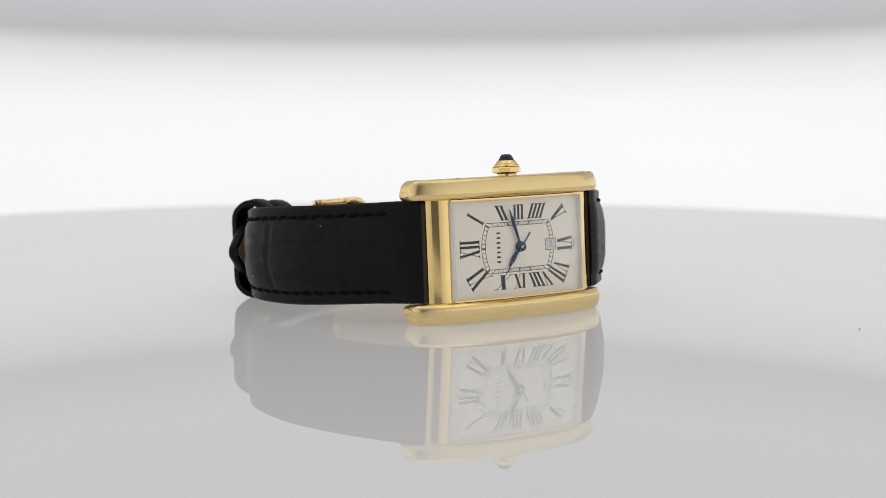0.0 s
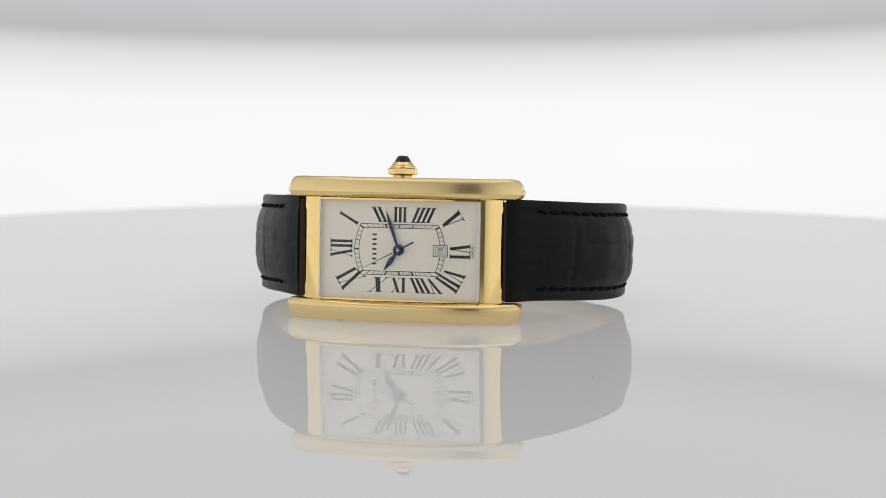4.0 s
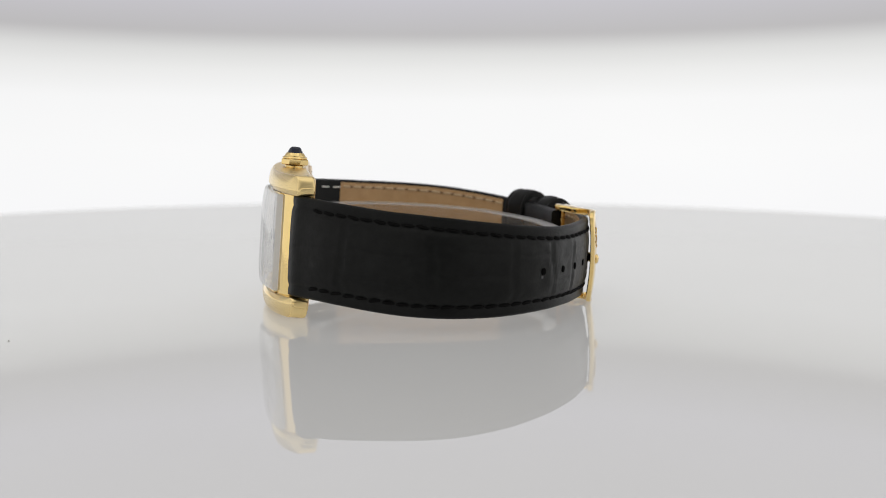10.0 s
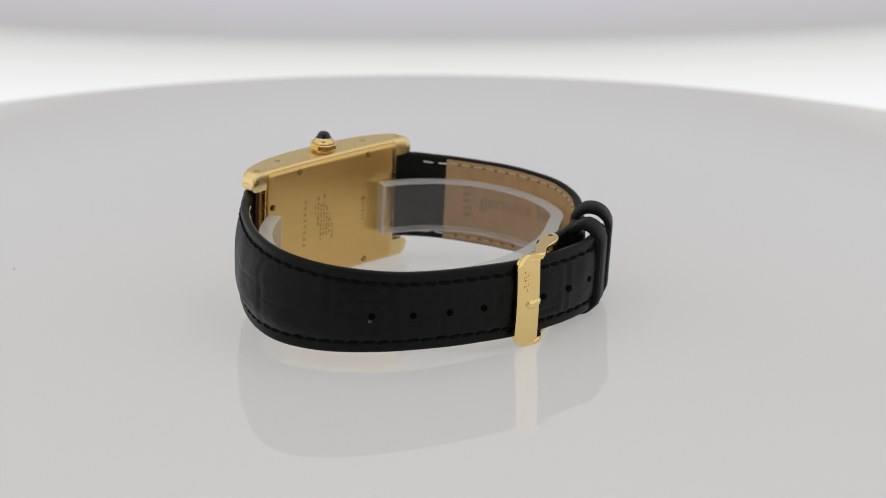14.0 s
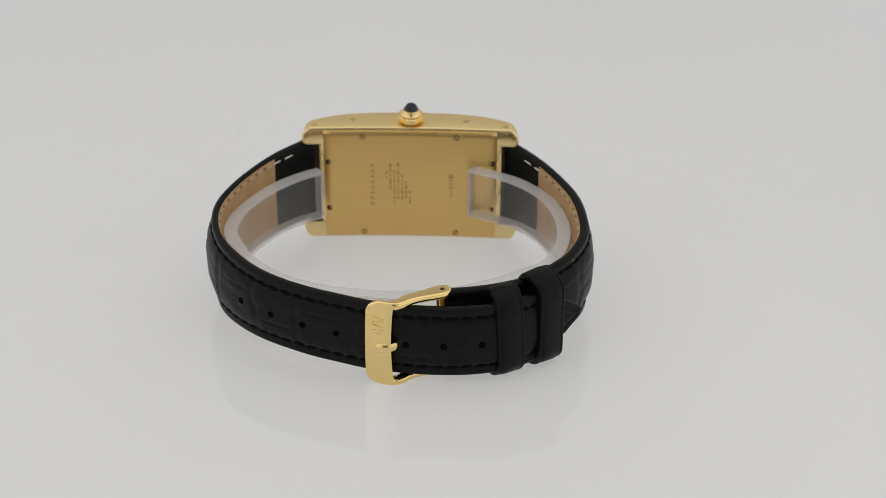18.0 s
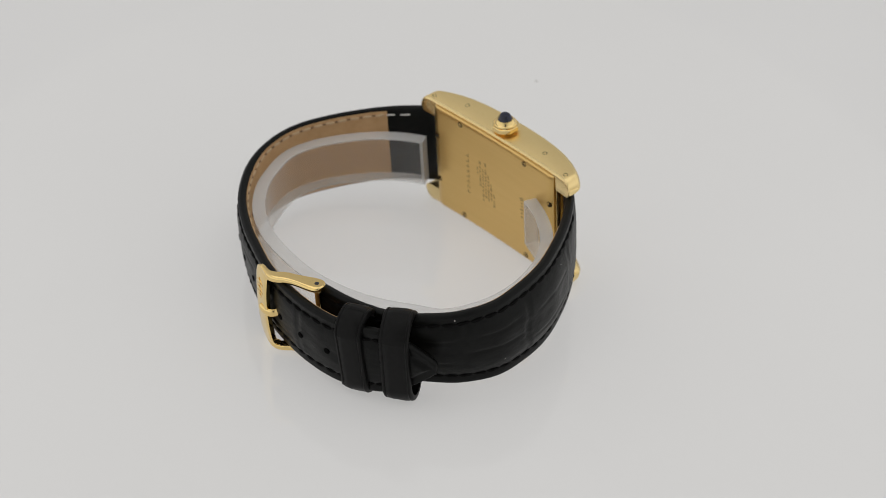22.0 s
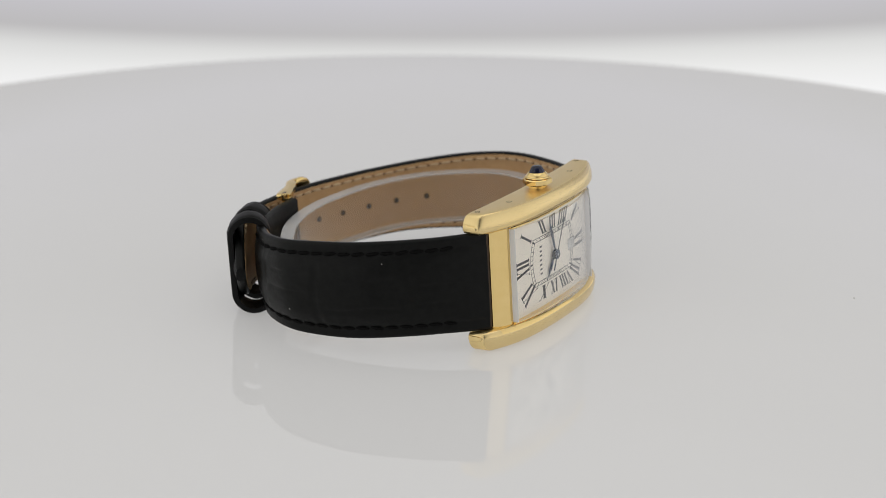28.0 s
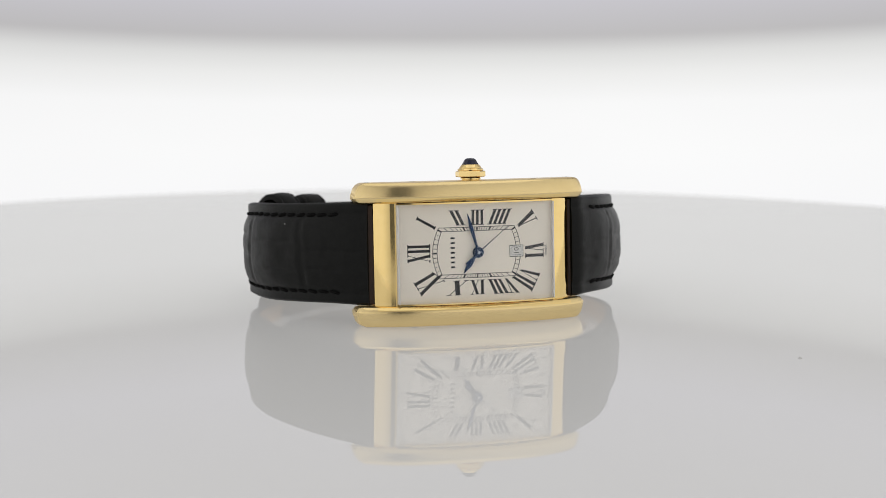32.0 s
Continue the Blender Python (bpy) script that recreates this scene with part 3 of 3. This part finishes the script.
SHORT = smooth_path([(-17.5, -25.95, 0), (-20.6, -23.0, 0), (-24.6, -18.0, 0), (-28.2, -12.1, 0), (-31.4, -5.1, 0), (-32.9, 2.0, 0), (-33.0, 9.0, 0), (-30.3, 15.5, 0), (-26.3, 20.1, 0), (-21.8, 23.8, 0), (-16.5, 26.1, 0), (-10.7, 27.7, 0), (-4.1, 28.6, 0)], 0.7)
THICK = 1.8


class Piece:
    """One strap half: a path along the outer edge, which side is outward, and its width and padding."""

    def __init__(self, path, out, w0, w1, pad0, pad1, tip, creases, lanes):
        self.path, self.out, self.w0, self.w1, self.pad0, self.pad1, self.tip = path, out, w0, w1, pad0, pad1, tip
        self.creases, self.lanes, self.length = creases, lanes, path[-1][2]
        self.start = 26.0

    def half(self, s):
        k = min(max(s - self.start, 0) / 40.0, 1)
        w = self.w0 + (self.w1 - self.w0) * k * k * (3 - 2 * k) + 0.22 * max(1 - s / 9.0, 0)
        if self.tip:
            e = min(max((s - self.length + 12.0) / 12.0, 0), 1)
            w *= 1 - 0.84 * e ** 1.7
        return w

    def pad(self, s):
        k = min(max((s - 22.0) / 45.0, 0), 1)
        p = self.pad0 + (self.pad1 - self.pad0) * k * k * (3 - 2 * k)
        return p * min(0.08 + s / 26.0, 1)

    def frame_at(self, s):
        q, d = along(self.path, s)
        return q, d, Vector((d.y, -d.x, 0)) * self.out

    def height(self, s, z, detail=True):
        w = self.half(s)
        a = abs(z)
        h = THICK
        inner = w - 2.5
        if a < inner:
            k = 1 - a / inner
            h += self.pad(s) * (1 - (1 - k) ** 3.6) + 0.15
        elif a < inner + 0.4:
            h += 0.15 * (inner + 0.4 - a) / 0.4
        h -= 0.12 * math.exp(-((a - (w - 2.15)) / 0.5) ** 2)
        if a > w - 0.45:
            h -= 0.55 * ((a - (w - 0.45)) / 0.45) ** 2
        if detail and a < inner + 0.2:
            fade = min((inner + 0.2 - a) / 1.0, 1)
            for i, c in enumerate(self.creases):
                d = s - c - 0.9 * noise.noise((z * 0.22, i * 3.7, 1.3)) - 0.25 * math.sin(z * 0.5 + i)
                h -= 0.20 * fade * math.exp(-(d / 0.38) ** 2) - 0.05 * fade * math.exp(-((abs(d) - 1.1) / 0.6) ** 2)
            for z0, sa, sb in self.lanes:
                if sa < s < sb:
                    d = z - z0 - 0.5 * noise.noise((s * 0.16, z0, 7.1))
                    h -= 0.13 * math.exp(-(d / 0.36) ** 2) * min((s - sa) / 1.2, (sb - s) / 1.2, 1)
            h += min(s / 16.0, 1) * 0.12 * noise.noise((s * 0.28, z * 0.42, 4.4)) + 0.04 * noise.noise((s * 1.1, z * 1.3, 9.4))
        return h

    def place(self, s, z, h):
        q, d, n = self.frame_at(s)
        k = min(max((s - 4.0) / 24.0, 0), 1)
        sag = 0.2 - (0.6 if self.out > 0 else 0.35) * k * k * (3 - 2 * k)
        depth = h - THICK
        if depth < 0 and self.tip:
            depth *= 1 - 0.26 * min(max(min((s - 8.0) / 8.0, (50.0 - s) / 8.0), 0), 1)
        return q + n * depth + Vector((0, 0, z + sag))

    def mesh(self):
        rows, nz = [], 30
        for q, d, s in self.path:
            w = self.half(s)
            zs = [w * j / nz for j in range(-nz, nz + 1)]
            row = [self.place(s, z, self.height(s, z)) for z in zs]
            row += [self.place(s, w + 0.02, 1.2), self.place(s, w - 0.1, 0.35), self.place(s, w - 0.5, 0.0), self.place(s, 0, 0.0), self.place(s, -w + 0.5, 0.0), self.place(s, -w + 0.1, 0.35), self.place(s, -w - 0.02, 1.2)]
            rows.append(row)
        return loft(rows)

    def sheet(self, s0, s1, margin, lo, hi):
        """A thin layer laid on the inner side."""
        rows = []
        k = int((s1 - s0) / 0.9)
        for i in range(k + 1):
            s = s0 + (s1 - s0) * i / k
            w = self.half(s) - margin - (0.7 * min(max((s - self.length + 16.0) / 4.0, 0), 1) if self.tip else 0)
            rows.append([self.place(s, -w, lo), self.place(s, -w, hi), self.place(s, w, hi), self.place(s, w, lo)])
        return loft(rows)


long_piece = Piece(LONG, 1, 9.3, 7.6, 1.6, 0.35, True, (14.5, 32.0, 47.0, 58.0, 68.0, 79.0, 96.0), ((-2.6, 0.5, 8.5), (0.6, 2.0, 13.5), (-3.6, 13.5, 30.0), (1.6, 16.0, 31.0), (-1.0, 33.0, 46.0), (3.4, 34.0, 45.0), (2.8, 48, 57), (-2.4, 59, 67), (2.6, 69, 78), (-3.0, 80, 95)))
short_piece = Piece(SHORT, -1, 9.35, 7.7, 1.2, 0.45, False, (15.0, 32.5, 46.0, 59.0), ((0.5, 0.8, 14.4), (-3.0, 6.0, 14.0), (-3.4, 16, 31.5), (2.2, 17, 30), (-0.6, 33.5, 45.5), (3.2, 34, 44), (2.6, 47, 58), (-2.6, 48, 58)))
long_strap = part("strap_long_half", long_piece.mesh(), LEATHER, watch, "black alligator strap half with punched holes", 50)
short_strap = part("strap_short_half", short_piece.mesh(), LEATHER, watch, "black alligator strap half with two keepers", 50)
part("lining", long_piece.sheet(12.4, long_piece.length - 0.6, 0.5, -0.12, 0.02), LINING, long_strap, "tan leather lining", 30)
short_lining = part("lining", short_piece.sheet(12.4, short_piece.length - 23.5, 0.5, -0.12, 0.02), LINING, short_strap, "tan leather lining stamped with lettering", 30)


for (x, y), d in (((MID + 19.1, -24.6), 1), ((MID - 19.1, -24.6), -1)):
    owner = long_strap if d > 0 else short_strap
    part("strap_end", block(min(x, x + d * 1.0), max(x, x + d * 1.0), y - 1.2, y + 0.7, -9.2, 9.2, 0.15), BROWN_EDGE, owner, "dark brown folded leather end")


def capsule(length, r, bow=0.0):
    """A short run of two-ply twisted thread whose ends dip into the leather."""
    rows = []
    for k in range(11):
        f = 2 * k / 10 - 1
        e = math.sqrt(max(1 - f ** 4, 0.08))
        row = []
        for j in range(8):
            a = 2 * math.pi * j / 8
            ply = r * e * (0.86 + 0.2 * abs(math.cos(a + 2.6 * f)))
            row.append((length / 2 * f, ply * math.cos(a) - bow * f * f, ply * math.sin(a)))
        rows.append(row)
    return loft(rows)


def sew(piece, owner, spacing, length, r, inset, h, first, last, material, name="stitch"):
    """Single stitches along both edges, all on one mesh."""
    proto = None
    n = int((last - first) / spacing)
    for side in (-1, 1):
        for i in range(n + 1):
            s = first + spacing * i
            q, d, nrm = piece.frame_at(s)
            w = piece.half(s)
            if w < inset + 1.2:
                continue
            spot = piece.place(s, side * (w - inset), h)
            if proto is None:
                ob = part(name, capsule(length, r, 0.2 if material is THREAD_BLACK else 0), material, owner)
                proto = ob.data
            else:
                ob = new(name, proto)
                ob.parent = owner
            m = Matrix((d, nrm, Vector((0, 0, 1)))).transposed().to_4x4()
            wob = (7 * side if material is THREAD_BLACK else 0) + 4 * math.sin(i * 2.4 + side)
            ob.matrix_basis = Matrix.Translation(spot * MM) @ m @ Matrix.Rotation(radians(wob), 4, "Y")


sew(long_piece, long_strap, 2.75, 2.7, 0.34, 2.15, THICK - 0.02, 7.6, long_piece.length - 7, THREAD_BLACK)
sew(short_piece, short_strap, 2.75, 2.7, 0.34, 2.15, THICK - 0.02, 7.6, short_piece.length - 4, THREAD_BLACK)
for piece, owner in ((long_piece, long_strap), (short_piece, short_strap)):
    end = piece.length - (8 if piece is long_piece else 24.5)
    sew(piece, owner, 2.75, 1.9, 0.33, 1.4, -0.13, 14.0, end, THREAD_CREAM)
    sew(piece, owner, 2.75, 0.8, 0.26, 1.4, -0.08, 15.37, end - 1, NEEDLE, "needle_hole")
    sew(piece, owner, 3.3, 2.2, 0.17, 1.55, 0.0, 8.3, 11.7, THREAD_WHITE)


def nearest(piece, x, y):
    return min(piece.path, key=lambda r: (r[0].x - x) ** 2 + (r[0].y - y) ** 2)[2]


FIRST_HOLE, LAST_HOLE = nearest(long_piece, 33.0, 19.6), nearest(long_piece, -12.2, 33.8)
HOLES = [FIRST_HOLE + (LAST_HOLE - FIRST_HOLE) * k / 7 + (0.5 if 0 < k < 4 else 0) for k in range(8)]
for s in HOLES:
    for h, mat in ((long_piece.height(s, -0.3) + 0.12, HOLE), (-0.13, LINING_HOLE)):
        q, d, nrm = long_piece.frame_at(s)
        bm = lathe([(0.01, -0.15), (0.64, -0.15), (0.64, 0.0), (0.5, 0.02), (0.01, 0.02)], (0, 0, 0), 16)
        up = nrm if h > 0 else -nrm
        m = Matrix((d, Vector((0, 0, 1)), up)).transposed().to_4x4()
        bm.transform(Matrix.Translation(long_piece.place(s, -0.3, h)) @ m)
        part("punched_hole", bm, mat, long_strap)
# a glint beside the first hole, painted as a small grey block
q, d, nrm = long_piece.frame_at(HOLES[0] - 0.2)
bm = block(-0.35, 0.3, -0.05, 0.03, -1.6, -1.05, 0.02)
bm.transform(Matrix.Translation(long_piece.place(HOLES[0] - 0.3, 0, long_piece.height(HOLES[0] - 0.3, -1.2) + 0.06)) @ Matrix((d, nrm, Vector((0, 0, 1)))).transposed().to_4x4())
part("glint", bm, GLINT, long_strap, "painted grey glint beside a hole")


for (x, y), z, r in (((-32.0, 8.0), -4.2, 0.12), ((-30.5, 16.5), 7.3, 0.13), ((-29.0, -10.0), 5.5, 0.10)):
    s = nearest(short_piece, x, y)
    bm = bmesh.new()
    bmesh.ops.create_icosphere(bm, subdivisions=1, radius=r)
    bm.transform(Matrix.Translation(short_piece.place(s, z, short_piece.height(s, z) + 0.03)))
    part("dust_speck", bm, DUST, short_strap, "pale speck of dust")


def lining_text(text, size, s_mid, z_mid, turned=False):
    bm = lettering(text, size, 0.10)
    for v in bm.verts:
        x, y = (v.co.x, v.co.y) if not turned else (-v.co.y, v.co.x)
        v.co = short_piece.place(s_mid + x, z_mid + y, -0.14)
    part("lettering", bm, LINING_TEXT, short_lining, "stamped lettering", 0)


lining_text("genuine leather", 4.2, 33.5, 0.8)
for k in range(5):
    z = 3.4 - k * 1.55
    rows = [[short_piece.place(s, z - 0.4, -0.15), short_piece.place(s, z + 0.4, -0.15), short_piece.place(s, z + 0.4, -0.05), short_piece.place(s, z - 0.4, -0.05)] for s in (16.6, 17.6, 18.6)]
    part("stamp_bar", loft(rows), LINING_TEXT, short_lining)


# keepers: two leather loops round both halves
def keeper(s_mid, width, lift, up, tall, deep):
    q, d, n = long_piece.frame_at(s_mid)
    top, low, hz = 0.55 + lift, deep, tall
    outline = []
    for cx, sz, a0, rr in ((top, 1, 0, 3.6), (low, 1, 90, 3.4), (low, -1, 180, 3.4), (top, -1, 270, 3.6)):
        cx += rr if a0 in (90, 180) else -rr
        for k in range(9):
            a = radians(a0 + 90 * k / 8)
            outline.append((cx + rr * math.cos(a), sz * (hz - rr) + rr * math.sin(a), math.cos(a), math.sin(a)))
    rows = []
    for i, (h, zz, nx, nz) in enumerate(outline + outline[:1]):
        bulge = 0.3 * max(1 - (zz / hz) ** 2, 0) if h > 0 else 0
        skew = 0.35 * math.sin(zz * 0.35 + s_mid)
        dent = 0.22 * noise.noise((zz * 0.30, h * 0.3, s_mid)) + 0.09 * noise.noise((zz * 1.1, h, 5.5 + s_mid))
        sec = []
        for t, e in ((-width / 2, -0.6), (-width / 2, 0.2), (-width / 2 + 0.15, 0.45), (-width / 2 + 0.45, 0.55), (-width / 2 + 0.7, 0.42), (-width / 2 + 0.95, 0.55 + dent), (-width / 6, 0.66 + dent), (width / 6, 0.64 - dent), (width / 2 - 0.95, 0.55 - dent), (width / 2 - 0.7, 0.42), (width / 2 - 0.45, 0.55), (width / 2 - 0.15, 0.45), (width / 2, 0.2), (width / 2, -0.6)):
            sec.append(q + d * (t + skew) + n * (h + bulge + nx * e) + Vector((0, 0, zz + nz * e + up)))
        rows.append(sec)
    return loft(rows, True, False)


for (x, y), w, lift, up, tall, deep in (((-17.6, 32.0), 5.5, -0.15, -0.3, 9.0, -6.0), ((-25.0, 27.4), 5.6, 0.1, -0.1, 9.4, -6.4)):
    part("keeper", keeper(nearest(long_piece, x, y), w, lift, up, tall, deep), LEATHER_EDGE, short_strap, "black leather keeper loop", 40)

# buckle
buckle = new("buckle")
buckle.parent = watch
tagged(buckle, "polished gold pin buckle")
qb, db, nb = long_piece.frame_at(nearest(long_piece, 6.0, 32.2))
LOW = -0.35        # the buckle sits a little below the middle of the case
HALF_BAR, HALF_WIDE = 9.1, 2.35
ARM_PATH = smooth_path([tuple(qb - db * 2.4 - nb * 0.3), tuple(qb + db * 2.0 + nb * 0.0), (1.2, 31.85, 0), (-2.0, 30.45, 0), (-5.0, 29.15, 0), (-6.6, 28.6, 0)], 0.25)
ARM_LONG = ARM_PATH[-1][2] - 2.4


def eased(k):
    k = min(max(k, 0), 1)
    return k * k * (3 - 2 * k)


def buckle_frame():
    """One bent piece: a broad front bar that turns at both corners into the side arms."""
    edge = []                       # outer and inner outline, in (along the strap, up)
    for k in range(30):
        a = ARM_LONG - (ARM_LONG - 2.9) * k / 29
        edge.append(((a, HALF_BAR), (a, HALF_BAR - 1.3)))
    for k in range(1, 6):
        edge.append(((2.9 - 0.51 * k, HALF_BAR), (2.9, HALF_BAR - 1.3 - 0.03 * k)))
    for k in range(1, 11):
        w = radians(90 + 9 * k)
        edge.append(((-HALF_WIDE + 2.2 + 2.2 * math.cos(w) + (2.9 - 2.05) * (1 - k / 10) * 0.6, HALF_BAR - 2.2 + 2.2 * math.sin(w)), (HALF_WIDE + 0.55 + 0.55 * math.cos(w), HALF_BAR - 1.7 + 0.55 * math.sin(w))))
    for k in range(1, 24):
        z = (HALF_BAR - 2.2) * (1 - k / 23.5)
        edge.append(((-HALF_WIDE, z), (HALF_WIDE - 0.25 * (1 - (z / 8.0) ** 2), z * (HALF_BAR - 2.25) / (HALF_BAR - 2.2))))
    edge += [((o[0], -o[1]), (i[0], -i[1])) for o, i in reversed(edge)]
    rows = []
    for (ao, zo), (ai, zi) in edge:
        sec = []
        side = []
        for a, z in ((ao, zo), (ai, zi)):
            q, d = along(ARM_PATH, max(a + 2.4, 0))
            n = Vector((d.y, -d.x, 0))
            arm = eased((a - 1.8) / 4.8)
            e = min(abs(z) / HALF_BAR, 1)
            lift = (0.7 + 0.65 * (1 - e ** 2) + 0.3 * (1 - z / HALF_BAR)) * (1 - arm)
            k = max(a, 0) / ARM_LONG
            firm = eased((a - 0.5) / 4.5)
            deep = 0.5 * (1 - firm) + firm * (1.15 + 0.5 * eased((k - 0.5) / 0.36))
            if k > 0.87:
                deep *= math.sqrt(max(1 - ((k - 0.87) / 0.1305) ** 2, 0.006))
            side.append((q + Vector((0, 0, z + LOW)), n, lift, deep))
        (po, n0, lo, do), (pi, n1, li, di) = side
        for f, h in ((0.0, -0.6), (0.0, 0.6), (0.06, 0.88), (0.2, 1.0), (0.5, 1.08), (0.8, 1.0), (0.94, 0.88), (1.0, 0.6), (1.0, -0.6), (0.94, -0.88), (0.5, -1.0), (0.06, -0.88)):
            sec.append(po.lerp(pi, f) + n0.lerp(n1, f) * ((lo + (li - lo) * f) + (do + (di - do) * f) * h))
        rows.append(sec)
    return loft(rows)


frame_part = part("buckle_frame", buckle_frame(), GOLD, buckle, "broad gold bar bent into two side arms", 40)
for side in (-1, 1):
    part("pin_hole", lathe([(0.45, -0.02), (0.45, 0.015), (0.01, 0.015)], (-5.0, 29.15, side * (HALF_BAR + 0.01) + LOW), 14), INK, frame_part)
part("cross_pin", lathe([(0.01, -8.6), (0.65, -8.6), (0.65, 8.6), (0.01, 8.6)], (-5.0, 29.15, LOW), 14), GOLD, buckle)
TANG = smooth_path([(-4.6, 29.4, 0), (0.6, 30.6, 0), tuple(qb + db * 3.5 - nb * 0.2), tuple(qb + db * 3.1 + nb * 1.0), tuple(qb + db * 2.3 + nb * 1.75), tuple(qb + db * 0.9 + nb * 2.15), tuple(qb - db * 0.6 + nb * 2.05)], 0.3)
rows = []
for q, d, s in TANG:
    k = s / TANG[-1][2]
    e = math.sqrt(max(1 - max((k - 0.93) / 0.075, 0) ** 2, 0.03))
    nrm = Vector((d.y, -d.x, 0))
    rows.append([q + nrm * 0.5 * e * math.cos(2 * math.pi * j / 14) + Vector((0, 0, -0.8 + 0.95 * e * math.sin(2 * math.pi * j / 14))) for j in range(14)])
part("tang", loft(rows), GOLD, buckle, "gold buckle pin", 50)
for z, dz, w, tilt in ((5.7, 0.34, 1.9, 10), (5.0, 0.34, 2.3, -10), (4.1, 0.34, 2.1, 12), (3.2, 0.38, 2.3, -8), (2.4, 0.55, 1.0, 8), (3.65, 1.0, 0.4, 10), (5.3, 1.0, 0.4, -12), (2.1, 0.4, 0.5, 0)):
    bm = block(-w / 2, w / 2, -0.05, 0.10, -dz / 2, dz / 2, 0.04)
    e = abs(z / HALF_BAR)
    bm.transform(Matrix.Translation(qb + nb * (1.0 - 0.3 * z / HALF_BAR + 0.65 * (1 - e * e) + 0.46) + Vector((0, 0, z + LOW))) @ Matrix((db, nb, Vector((0, 0, 1)))).transposed().to_4x4() @ Matrix.Rotation(radians(tilt), 4, "Y"))
    part("embossed_mark", bm, GOLD, buckle)
# ---------------------------------------------------------------- clear cuff that holds the strap open
cuff = new("display_cuff")
tagged(cuff, "clear plastic display cuff inside the watch strap", "display cuff")
CUFF = smooth_path([(21.5, -19.9, 0), (25.7, -17.3, 0), (30.2, -13.2, 0), (34.0, -7.9, 0), (36.9, -1.8, 0), (37.6, 4.4, 0), (35.2, 10.7, 0), (31.4, 16.3, 0), (25.4, 21.2, 0), (17.8, 24.4, 0), (9.6, 25.8, 0), (2.0, 26.1, 0), (-6.1, 24.8, 0), (-13.6, 22.1, 0), (-20.0, 18.3, 0), (-24.8, 15.1, 0), (-27.8, 9.3, 0), (-28.9, 2.8, 0), (-28.0, -4.2, 0), (-25.2, -10.8, 0), (-20.5, -16.0, 0), (-15.2, -19.3, 0), (-9.9, -21.4, 0)], 1.2)


def band(z0, z1, thick):
    rows = []
    for q, d, s in CUFF:
        n = Vector((d.y, -d.x, 0))
        rows.append([q + n * (a * thick / 2 - 0.35) + Vector((0, 0, z)) for a, z in ((-1, z0), (-1, z1), (1, z1), (1, z0))])
    return loft(rows)


for z0, z1, mat, nm in ((-5.6, 4.6, PLASTIC, "sheet"), (4.606, 5.0, PLASTIC_EDGE, "edge"), (-6.0, -5.606, PLASTIC_EDGE, "edge")):
    ob = part(nm, band(z0, z1, 2.5 if nm == "sheet" else 2.6), mat, cuff, "", 40)
    ob.visible_shadow = False


for stretch in (CUFF[:2], CUFF[-2:]):
    rows = []
    for k in (0.0, 0.55):
        q = stretch[0][0].lerp(stretch[1][0], k if stretch[0][2] == 0 else 0.45 + k)
        d = stretch[0][1]
        n = Vector((d.y, -d.x, 0))
        rows.append([q + n * (a * 1.35 - 0.35) + Vector((0, 0, z)) for a, z in ((-1, -5.59), (-1, 4.59), (1, 4.59), (1, -5.59))])
    part("edge", loft(rows), PLASTIC_EDGE, cuff, "", 40).visible_shadow = False


# ---------------------------------------------------------------- what moves
LEAN, RISE = -3.9, 0.01175


def motions():
    walk(turntable, [(t, pose(0, 0, 0, 0, 0, a)) for t, a in TURN])
    on_disc = [(t, pose(0, 0, 0, 0, 0, a) @ pose(0, 0, RISE, LEAN)) for t, a in TURN]
    walk(watch, on_disc)
    walk(cuff, on_disc)
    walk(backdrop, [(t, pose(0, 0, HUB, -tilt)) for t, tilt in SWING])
    for ob, at_start, per_second in ((hour_hand, 305.95, 1 / 120), (minute_hand, 71.1, 0.1), (second_hand, 308.6, 6.0)):
        x, y, z = ob.location
        walk(ob, [(t, pose(x, y, z, 0, at_start + per_second * t, 0)) for t in range(0, 33)])


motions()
